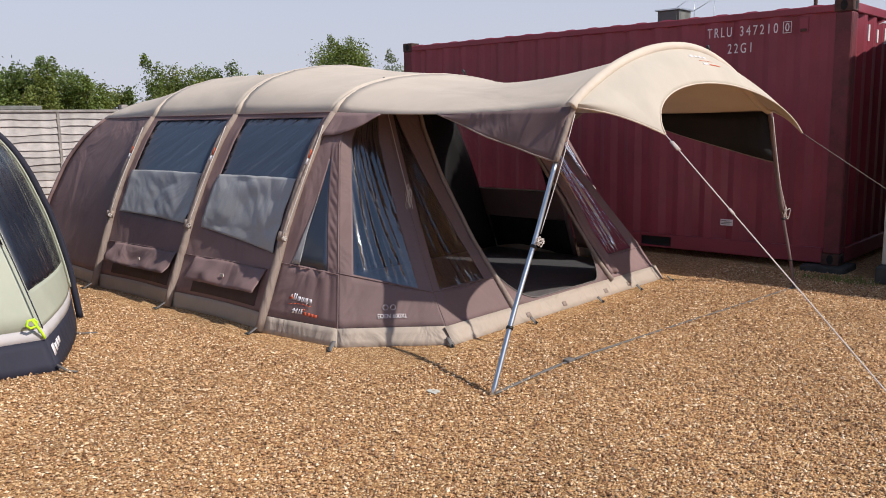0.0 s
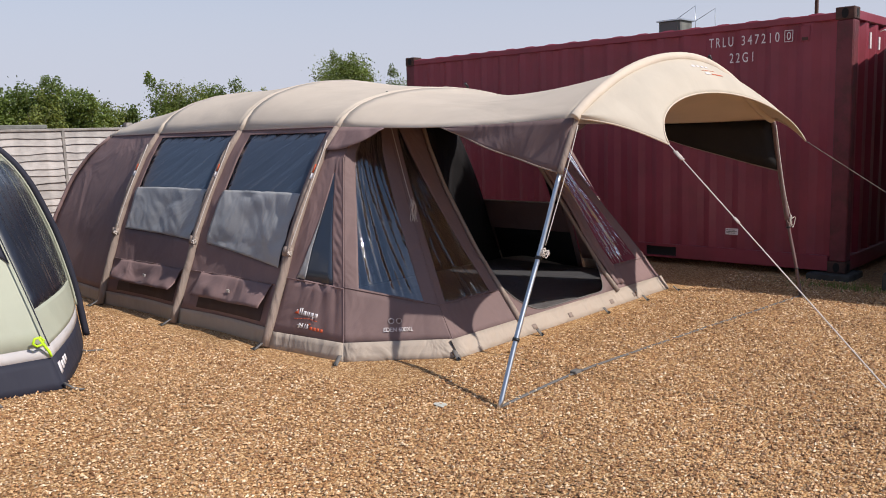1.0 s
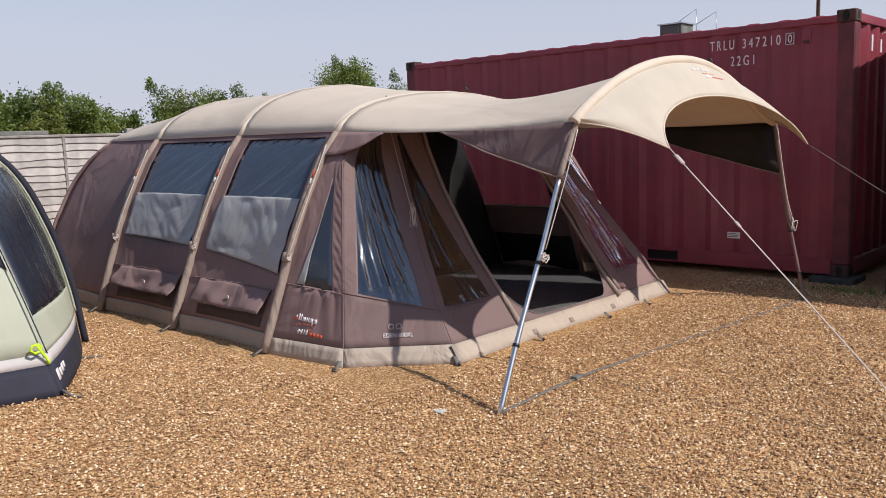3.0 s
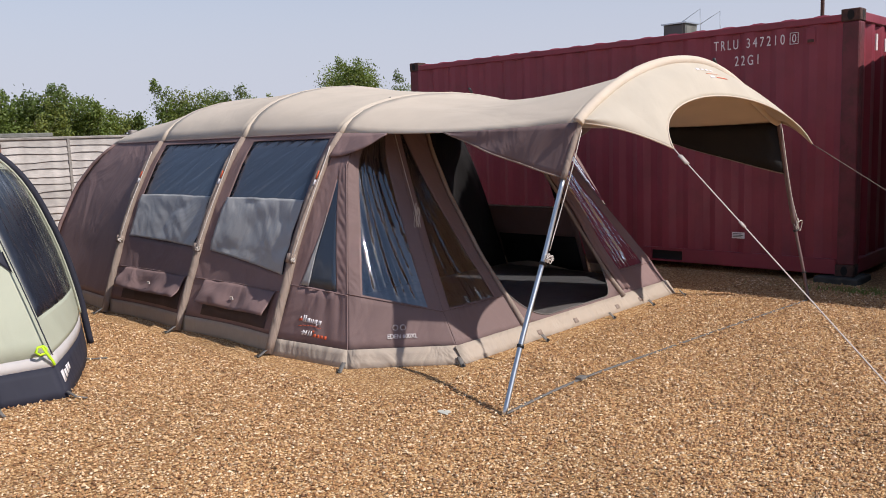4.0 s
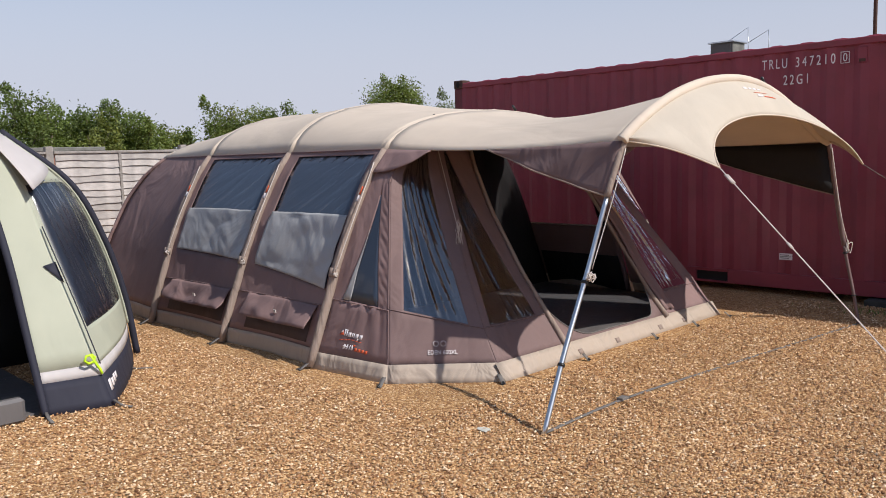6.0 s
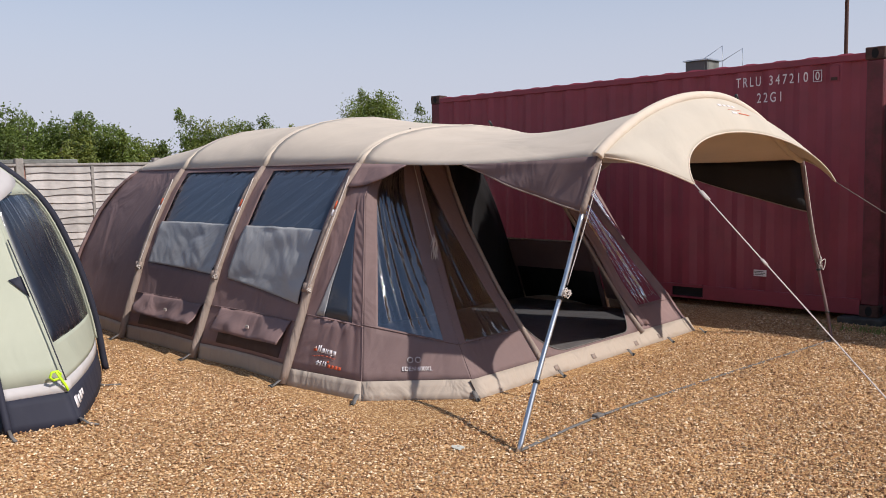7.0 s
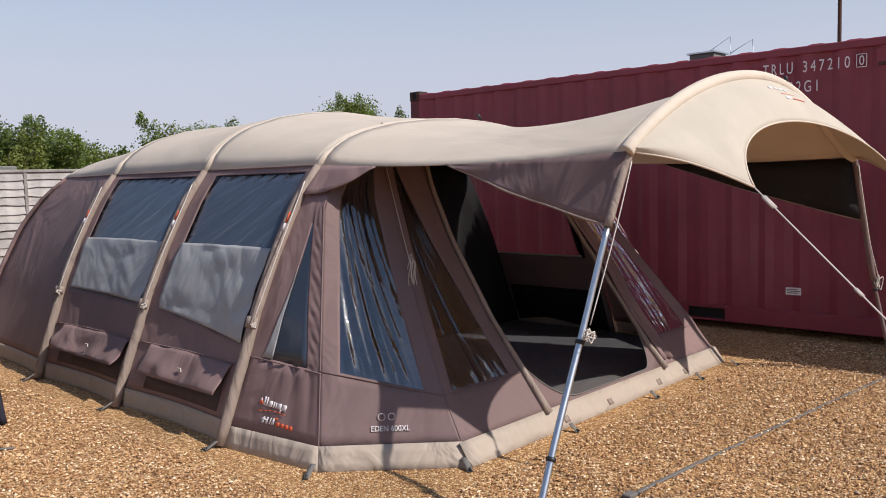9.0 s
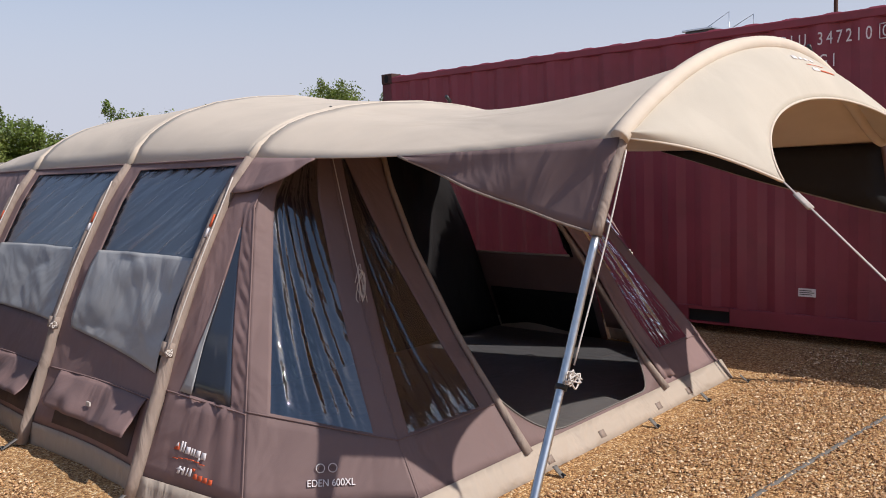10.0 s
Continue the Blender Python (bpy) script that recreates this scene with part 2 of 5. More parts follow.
WOOD = random_tint(mat("weathered_fence_board", (0.45, 0.405, 0.38), rough=0.9, var=0.22, scale=7, bump=0.5, bump_scale=18, stain=(0.30, 0.26, 0.24), stain_scale=3, stain_amount=0.6, thick=0.006), 0.78, 1.1)
POSTW = mat("weathered_post", (0.27, 0.24, 0.22), rough=0.9, var=0.25, scale=9, bump=0.4, bump_scale=30)
CONCRETE = random_tint(mat("painted_concrete", (0.52, 0.50, 0.44), rough=0.85, var=0.10, scale=5, bump=0.25, bump_scale=50, stain=(0.33, 0.31, 0.27), stain_scale=2.5, stain_amount=0.5, thick=0.004), 0.92, 1.05)
PLINTH = mat("grey_concrete", (0.17, 0.165, 0.15), rough=0.95, var=0.3, scale=6, bump=0.4, bump_scale=30)
TINROOF = mat("white_corrugated_sheet", (0.74, 0.73, 0.70), rough=0.55, var=0.06, scale=5)
SAGE = fabric("sage_green_cloth", (0.425, 0.435, 0.345), fold=0.2, translucent=0.10)
NAVY = fabric("navy_cloth", (0.022, 0.022, 0.036), fold=0.3)
PALEBAND = fabric("pale_grey_band_cloth", (0.52, 0.48, 0.47), fold=0.25, translucent=0.1)
LIME = mat("neon_lime_webbing", (0.55, 0.85, 0.02), rough=0.6)
BARK = mat("bark", (0.09, 0.07, 0.05), rough=0.95, var=0.3, scale=12, bump=0.5, bump_scale=30)
GRAVEL = gravel_material()


def stone_material():
    """Pebbles of mixed colour, from brown flint to cream."""
    m = bpy.data.materials.new("loose_gravel_stone")
    m.use_nodes = True
    nt = m.node_tree
    b = nt.nodes["Principled BSDF"]
    b.inputs["Roughness"].default_value = 0.7
    b.inputs["Specular IOR Level"].default_value = 0.35
    geo = nt.nodes.new("ShaderNodeNewGeometry")
    r = nt.nodes.new("ShaderNodeValToRGB")
    cr = r.color_ramp
    cr.elements[0].position, cr.elements[0].color = 0.0, (0.17, 0.078, 0.036, 1)
    cr.elements[1].position, cr.elements[1].color = 1.0, (0.86, 0.68, 0.48, 1)
    for p, c in ((0.2, (0.32, 0.16, 0.07, 1)), (0.4, (0.50, 0.27, 0.12, 1)), (0.55, (0.38, 0.24, 0.145, 1)), (0.7, (0.57, 0.34, 0.16, 1)), (0.85, (0.67, 0.44, 0.245, 1))):
        cr.elements.new(p).color = c
    nt.links.new(geo.outputs["Random Per Island"], r.inputs[0])
    tc = nt.nodes.new("ShaderNodeTexCoord")
    n = nt.nodes.new("ShaderNodeTexNoise")
    n.inputs["Scale"].default_value, n.inputs["Detail"].default_value = 120, 3
    nt.links.new(tc.outputs["Object"], n.inputs["Vector"])
    mr = nt.nodes.new("ShaderNodeMapRange")
    mr.inputs["To Min"].default_value, mr.inputs["To Max"].default_value = 0.7, 1.3
    nt.links.new(n.outputs["Fac"], mr.inputs["Value"])
    mx = nt.nodes.new("ShaderNodeMix")
    mx.data_type, mx.blend_type = "RGBA", "MULTIPLY"
    mx.inputs["Factor"].default_value = 1.0
    nt.links.new(r.outputs[0], mx.inputs["A"])
    nt.links.new(mr.outputs[0], mx.inputs["B"])
    nt.links.new(mx.outputs["Result"], b.inputs["Base Color"])
    return m


STONE = stone_material()


def leaf_material(name, base):
    m = random_tint(mat(name, base, rough=0.55, var=0.3, scale=1.5), 0.45, 1.5, per_island=True)
    nt = m.node_tree
    tr = nt.nodes.new("ShaderNodeBsdfTranslucent")
    tr.inputs["Color"].default_value = (base[0] * 1.6, base[1] * 1.5, base[2] * 0.8, 1)
    mx = nt.nodes.new("ShaderNodeMixShader")
    mx.inputs[0].default_value = 0.3
    nt.links.new(nt.nodes["Principled BSDF"].outputs[0], mx.inputs[1])
    nt.links.new(tr.outputs[0], mx.inputs[2])
    nt.links.new(mx.outputs[0], nt.nodes["Material Output"].inputs["Surface"])
    return m


LEAF = leaf_material("hawthorn_leaves", (0.125, 0.17, 0.036))
LEAF2 = leaf_material("yellow_green_leaves", (0.17, 0.20, 0.046))
LEAF3 = leaf_material("dark_leaves", (0.095, 0.135, 0.032))


# ---- building helpers ----
def link(name, data, material, parent=None, label="", smooth=False):
    ob = new(name, data)
    if material is not None and not data.materials:
        data.materials.append(material)
    if smooth:
        data.polygons.foreach_set("use_smooth", [True] * len(data.polygons))
    if parent is not None:
        ob.parent = parent
    if label:
        ob["label"] = label
    return ob


def part(name, bm, material, parent=None, label="", smooth=False):
    me = bpy.data.meshes.new(name)
    bm.normal_update()
    bm.to_mesh(me)
    bm.free()
    return link(name, me, material, parent, label, smooth)


def thing(name, at, label, category, group="", kind=""):
    return tagged(new(name), label, category, group, kind)


def thicken(ob, t):
    s = ob.modifiers.new("thickness", "SOLIDIFY")
    s.thickness, s.offset = t, 0
    return ob


def box_bm(x0, y0, z0, x1, y1, z1, bevel=0.0, bm=None):
    own = bm is None
    bm = bm or bmesh.new()
    r = bmesh.ops.create_cube(bm, size=1.0)
    for v in r["verts"]:
        v.co = Vector(((x0 + x1) / 2 + v.co.x * (x1 - x0), (y0 + y1) / 2 + v.co.y * (y1 - y0), (z0 + z1) / 2 + v.co.z * (z1 - z0)))
    if bevel and own:
        bmesh.ops.bevel(bm, geom=bm.edges[:], offset=bevel, segments=1, affect="EDGES")
    return bm


def sheet(name, f, us, vs, material, parent, label="", skip=None, t=0.004, smooth=True):
    """A cloth sheet over the grid us x vs by the function f(u, v); skip(u, v) leaves openings."""
    verts = [tuple(f(u, v)) for u in us for v in vs]
    n = len(vs)
    faces = []
    for i in range(len(us) - 1):
        for j in range(n - 1):
            if skip and skip((us[i] + us[i + 1]) / 2, (vs[j] + vs[j + 1]) / 2):
                continue
            faces.append((i * n + j, (i + 1) * n + j, (i + 1) * n + j + 1, i * n + j + 1))
    me = bpy.data.meshes.new(name)
    me.from_pydata(verts, [], faces)
    me.validate()
    ob = link(name, me, material, parent, label, smooth)
    return thicken(ob, t) if t else ob


def span(a, b, n):
    return [a + (b - a) * i / n for i in range(n + 1)]


def cuts(*stops, n=6):
    out = []
    for a, b in zip(stops, stops[1:]):
        out += span(a, b, n)[:-1]
    return out + [stops[-1]]


def tube(name, points, radius, material, parent, label="", seg=10, radii=None, flat=1.0):
    """A round tube along a line of points; flat squeezes it sideways to a strap."""
    pts = [Vector(p) for p in points]
    verts, faces = [], []
    up = None
    for i, p in enumerate(pts):
        d = (pts[min(i + 1, len(pts) - 1)] - pts[max(i - 1, 0)]).normalized()
        if up is None:
            up = d.orthogonal().normalized() if abs(d.z) > 0.9 else Vector((0, 0, 1)).cross(d).normalized()
        side = (up - d * up.dot(d)).normalized()
        up = side
        nrm = d.cross(side)
        r = radii[i] if radii else radius
        for k in range(seg):
            a = 2 * math.pi * k / seg
            verts.append(p + side * math.cos(a) * r + nrm * math.sin(a) * r * flat)
    for i in range(len(pts) - 1):
        for k in range(seg):
            faces.append((i * seg + k, i * seg + (k + 1) % seg, (i + 1) * seg + (k + 1) % seg, (i + 1) * seg + k))
    faces.append(tuple(range(seg))[::-1])
    faces.append(tuple((len(pts) - 1) * seg + k for k in range(seg)))
    me = bpy.data.meshes.new(name)
    me.from_pydata([tuple(v) for v in verts], [], faces)
    return link(name, me, material, parent, label, True)


def curve_through(points, n=8):
    """A smooth line through the points (Catmull-Rom)."""
    P = [Vector(p) for p in points]
    P = [2 * P[0] - P[1]] + P + [2 * P[-1] - P[-2]]
    out = []
    for i in range(1, len(P) - 2):
        for k in range(n):
            t = k / n
            a, b, c, d = P[i - 1:i + 3]
            out.append(0.5 * ((2 * b) + (c - a) * t + (2 * a - 5 * b + 4 * c - d) * t * t + (3 * b - a - 3 * c + d) * t ** 3))
    return out + [P[-2]]


def table(z, zs, rs):
    return float(np.interp(z, zs, rs))


def lettering(body, height, width, name, material, parent, m, label="", space=1.0):
    """Letters of the built-in font as a flat solid, fitted to a width and height."""
    cu = bpy.data.curves.new("letters", "FONT")
    cu.body, cu.extrude, cu.space_character = body, 0.01, space
    tmp = new("letters", cu)
    bpy.context.view_layer.update()
    me = bpy.data.meshes.new_from_object(tmp.evaluated_get(bpy.context.evaluated_depsgraph_get()))
    bpy.data.objects.remove(tmp)
    xs = [v.co.x for v in me.vertices]
    ys = [v.co.y for v in me.vertices]
    x0, y0, sx, sy = min(xs), min(ys), width / (max(xs) - min(xs)), height / (max(ys) - min(ys))
    me.transform(m @ Matrix.Diagonal((sx, sy, 0.2, 1)) @ Matrix.Translation((-x0, -y0, 0)))
    me.name = name
    return link(name, me, material, parent, label)

# ---- ground ----
me = bpy.data.meshes.new("ground")
gx = [-400, -60, -20, -9.1, -6, -3, 0, 3, 6, 20, 60, 400]
gy = [-400, -60, -20, -12, -9, -6, -3, 0, 3, 8, 20, 60, 400]
me.from_pydata([(x, y, 0) for x in gx for y in gy], [], [(i * len(gy) + j, (i + 1) * len(gy) + j, (i + 1) * len(gy) + j + 1, i * len(gy) + j + 1) for i in range(len(gx) - 1) for j in range(len(gy) - 1)])
tagged(link("ground", me, GRAVEL), "golden-brown pea gravel covering the whole yard", "ground", kind="structure")


def loose_stones(count):
    rng = np.random.default_rng(4)
    base = np.array([(1, 0, 0), (-1, 0, 0), (0, 1, 0), (0, -1, 0), (0, 0, 1), (0, 0, -0.6)], float)
    tri = np.array([(0, 2, 4), (2, 1, 4), (1, 3, 4), (3, 0, 4), (2, 0, 5), (1, 2, 5), (3, 1, 5), (0, 3, 5)])
    c = np.stack([rng.uniform(-5.5, 2.9, count), rng.uniform(-7.9, -0.1, count)], 1)
    keep = (c[:, 1] < -5.25) | (c[:, 0] > -1.05)
    rim = np.minimum(np.minimum(c[:, 0] + 5.5, 2.9 - c[:, 0]), c[:, 1] + 7.9) / 0.9
    c = c[keep & (rng.uniform(0, 1, count) < rim)]
    k = len(c)
    size = rng.uniform(0.0045, 0.0115, k)
    ang = rng.uniform(0, 6.28, k)
    s3 = np.stack([size * rng.uniform(0.8, 1.5, k), size * rng.uniform(0.6, 1.0, k), size * rng.uniform(0.5, 0.95, k)], 1)
    v = base[None] * s3[:, None] * rng.uniform(0.75, 1.2, (k, 6, 1))
    co, si = np.cos(ang)[:, None], np.sin(ang)[:, None]
    x, y = v[..., 0] * co - v[..., 1] * si, v[..., 0] * si + v[..., 1] * co
    v = np.stack([x + c[:, :1], y + c[:, 1:], v[..., 2] + s3[:, 2:3] * rng.uniform(0.3, 1.3, (k, 1))], 2).reshape(-1, 3)
    f = (tri[None] + 6 * np.arange(k)[:, None, None]).reshape(-1, 3)
    me = bpy.data.meshes.new("loose_gravel")
    me.from_pydata(v.tolist(), [], f.tolist())
    tagged(link("loose_gravel", me, STONE), "loose golden pebbles scattered over the gravel yard", "gravel", kind="stuff")


# ---- shipping container ----
CL, CW, CB, CT = 6.058, 2.438, 0.06, 2.65


def corrugated(length, z0, z1, depth=0.036, pitch=0.32):
    """A steel wall of trapezoid ribs along x from 0 to length, its outer faces at y = 0."""
    bm = bmesh.new()
    xs = []
    n = int(round(length / pitch))
    p = length / n
    for i in range(n):
        o = i * p
        xs += [(o, 0), (o + p * 0.26, 0), (o + p * 0.5, depth), (o + p * 0.76, depth)]
    xs.append((length, 0))
    lo = [bm.verts.new((x, y, z0)) for x, y in xs]
    hi = [bm.verts.new((x, y, z1)) for x, y in xs]
    for i in range(len(xs) - 1):
        bm.faces.new((lo[i], lo[i + 1], hi[i + 1], hi[i]))
    return bm


def container():
    c = thing("shipping_container", 0, "dark red corrugated steel shipping container resting on blocks", "container")
    side = part("side_wall", corrugated(CL - 0.3, CB + 0.16, CT - 0.11), REDSTEEL, c)
    side.location = (-CL + 0.15, 0.012, 0)
    thicken(side, 0.004)
    back = part("side_wall", corrugated(CL - 0.3, CB + 0.16, CT - 0.11), REDSTEEL, c)
    back.matrix_basis = pose(-0.15, CW - 0.012, 0, 0, 0, 180)
    end = part("end_wall", corrugated(CW - 0.24, CB + 0.16, CT - 0.10), REDSTEEL, c)
    end.matrix_basis = pose(-0.02, 0.12, 0, 0, 0, 90)
    thicken(end, 0.004)
    end2 = part("end_wall", corrugated(CW - 0.24, CB + 0.16, CT - 0.10), REDSTEEL, c)
    end2.matrix_basis = pose(-CL + 0.02, CW - 0.12, 0, 0, 0, -90)
    for y in (0.0, CW - 0.08):
        part("top_rail", box_bm(-CL + 0.17, y, CT - 0.115, -0.17, y + 0.08, CT - 0.045, 0.008), REDSTEEL, c)
    for x in (-CL, -0.1):
        part("end_top_rail", box_bm(x + 0.004, 0.16, CT - 0.12, x + 0.096, CW - 0.16, CT - 0.03, 0.008), REDSTEEL, c)
        part("end_bottom_rail", box_bm(x + 0.004, 0.16, CB + 0.01, x + 0.096, CW - 0.16, CB + 0.17, 0.008), REDSTEEL, c)
        for y in (0.0, CW - 0.16):
            part("corner_post", box_bm(x if x < -1 else -0.165, y + 0.006, CB + 0.118, (x + 0.165) if x < -1 else -0.004, y + 0.155, CT - 0.118, 0.012), RUSTRED, c, "rust-stained red corner post")
    for y in (0.0, CW - 0.06):
        for a, b in ((-CL + 0.17, -3.95), (-3.58, -2.2), (-1.82, -0.17)):
            part("bottom_rail", box_bm(a, y + 0.004, CB + 0.015, b, y + 0.06, CB + 0.17, 0.006), REDSTEEL, c)
    for a, b in ((-3.95, -3.58), (-2.2, -1.82)):
        # pocket is a filled block, its inner shade given by black colour
        part("forklift_pocket", box_bm(a, 0.03, CB + 0.02, b, CW - 0.03, CB + 0.165), DARK, c, "black block in place of the shaded forklift pocket")
        part("pocket_lip", box_bm(a, 0.004, CB + 0.015, b, 0.05, CB + 0.035), REDSTEEL, c)
        part("pocket_lip", box_bm(a, 0.004, CB + 0.14, b, 0.05, CB + 0.17), REDSTEEL, c)
    for x in (-CL, -0.178):
        for y in (0.0, CW - 0.162):
            for z in (CB, CT - 0.118):
                bm = box_bm(x, y, z, x + 0.178, y + 0.162, z + 0.118, 0.008)
                cast = part("corner_casting", bm, RUST, c, "rusty steel corner casting")
                # no hole is cut: a black disc paints the shade inside it
                hole = bmesh.new()
                bmesh.ops.create_cone(hole, cap_ends=True, segments=16, radius1=0.032, radius2=0.032, depth=0.006)
                for v in hole.verts:
                    v.co = Vector((v.co.x * 1.0 + x + 0.089, (y - 0.001) if y < 1 else y + 0.163, v.co.y * 1.5 + z + 0.059)) + Vector((0, v.co.z * 0.5, 0))
                part("casting_hole", hole, DARK, cast, "black disc in place of the shaded lifting hole")
                if x > -1:
                    hole = bmesh.new()
                    bmesh.ops.create_cone(hole, cap_ends=True, segments=16, radius1=0.03, radius2=0.03, depth=0.006)
                    for v in hole.verts:
                        v.co = Vector((0.001 + v.co.z * 0.5, v.co.x + y + 0.081, v.co.y * 1.4 + z + 0.059))
                    part("casting_hole", hole, DARK, cast, "black disc in place of the shaded lifting hole")
    # roof sheet with ribs across, whose ends show as small humps above the rail
    n = 36
    bm = bmesh.new()
    rows = []
    for i in range(n * 2 + 1):
        x = -CL + 0.17 + (CL - 0.34) * i / (n * 2)
        z = CT - 0.05 + (0.018 if i % 4 in (1, 2) else 0.0)
        rows.append([bm.verts.new((x, y, zz)) for y, zz in ((0.02, CT - 0.055), (0.05, z), (CW - 0.05, z), (CW - 0.02, CT - 0.055))])
    for a, b in zip(rows, rows[1:]):
        for k in range(3):
            bm.faces.new((a[k], b[k], b[k + 1], a[k + 1]))
    thicken(part("roof", bm, REDSTEEL, c, "ribbed red steel roof"), 0.003)
    part("floor", box_bm(-CL + 0.1, 0.08, CB + 0.1, -0.1, CW - 0.08, CB + 0.15), DARK, c)
    # markings on the long wall
    face = lambda x, z: pose(x, 0.008, z, 90, 0, 0)
    lettering("TRLU", 0.098, 0.265, "marking", WHITEP, c, face(-1.455, 2.378), "white stencilled letters", 1.45)
    lettering("347210", 0.098, 0.39, "marking", WHITEP, c, face(-1.10, 2.378), "white stencilled numbers", 1.45)
    lettering("0", 0.08, 0.04, "marking", WHITEP, c, face(-0.637, 2.388), "white stencilled number")
    fr = bmesh.new()
    for a in ((-0.66, 2.37, -0.575, 2.376), (-0.66, 2.478, -0.575, 2.484), (-0.66, 2.37, -0.654, 2.484), (-0.581, 2.37, -0.575, 2.484)):
        box_bm(a[0], 0.006, a[1], a[2], 0.01, a[3], bm=fr)
    part("marking_box", fr, WHITEP, c, "white box outline")
    lettering("22G1", 0.10, 0.25, "marking", WHITEP, c, face(-1.225, 2.205), "white stencilled letters", 1.45)
    part("plate", box_bm(-0.50, 0.0, 2.36, -0.41, 0.016, 2.51, 0.004), REDSTEEL, c, "red painted steel plate")
    part("plate", box_bm(-0.485, -0.006, 2.37, -0.425, 0.012, 2.40, 0.003), RUST, c)
    lab = part("label", box_bm(-1.235, 0.0, 0.385, -1.10, 0.011, 0.452), WHITEP, c, "small white label plate")
    for k in range(3):
        part("print_bar", box_bm(-1.225, -0.003, 0.4 + k * 0.016, -1.13 + 0.02 * (k % 2), 0.0, 0.407 + k * 0.016), WEB, lab, "grey printed line")
    for k, y in enumerate((0.55, 0.85, 1.12, 1.4)):
        part("marking_bar", box_bm(-0.026, y, 2.28, -0.012, y + 0.05, 2.44 - 0.03 * (k % 2)), WHITEP, c, "worn white stencil bar")
    return c


container()
for i, (x, y) in enumerate(((-0.22, 0.0), (-0.22, 2.2), (-5.9, 0.0), (-5.9, 2.2))):
    b = part("support_block", box_bm(x - 0.12, y - 0.12, -0.02, x + 0.3, y + 0.3, 0.06, 0.01), BLOCK)
    tagged(b, "low dark concrete block under the container", "block", "container supports")


# ---- fence ----
def fence():
    FX = -9.2
    f = thing("fence", 0, "weathered grey overlapping timber board fence", "fence")
    rng = random.Random(5)
    pan = 1.83
    y = -4.62 - 3 * (pan + 0.1)
    boards = []
    for k in range(4):
        n = 14
        verts, faces = [], []
        for i in range(n + 1):
            yy = (pan - 0.04) * i / n
            wob = 0.009 * math.sin(i * 0.9 + k * 2.1) + 0.006 * rng.uniform(-1, 1)
            for dx, zz in ((0.030, wob), (0.006, 0.128), (-0.006, 0.128), (0.012, wob)):
                verts.append((dx, yy, zz))
        for i in range(n):
            for a in range(4):
                b = (a + 1) % 4
                faces.append((i * 4 + a, (i + 1) * 4 + a, (i + 1) * 4 + b, i * 4 + b))
        me = bpy.data.meshes.new("board")
        me.from_pydata(verts, [], faces)
        me.materials.append(WOOD)
        boards.append(me)
    for p in range(8):
        part("post", box_bm(FX - 0.05, y - 0.05, 0, FX + 0.05, y + 0.05, 1.86, 0.008), POSTW, f, "square grey fence post")
        for r in range(17):
            ob = link("board", boards[(r * 3 + p) % 4], WOOD, f)
            ob.location = (FX + 0.02 + rng.uniform(0, 0.006), y + 0.07, 0.03 + r * 0.102 + rng.uniform(-0.006, 0.006))
        part("top_rail", box_bm(FX - 0.02, y + 0.052, 1.755, FX + 0.06, y + pan + 0.048, 1.79, 0.006), POSTW, f)
        part("batten", box_bm(FX + 0.036, y + 0.93, 0.02, FX + 0.062, y + 0.97, 1.754, 0.004), POSTW, f, "thin upright batten")
        y += pan + 0.1
    part("post", box_bm(FX - 0.05, y - 0.05, 0, FX + 0.05, y + 0.05, 1.86, 0.008), POSTW, f, "square grey fence post")


fence()


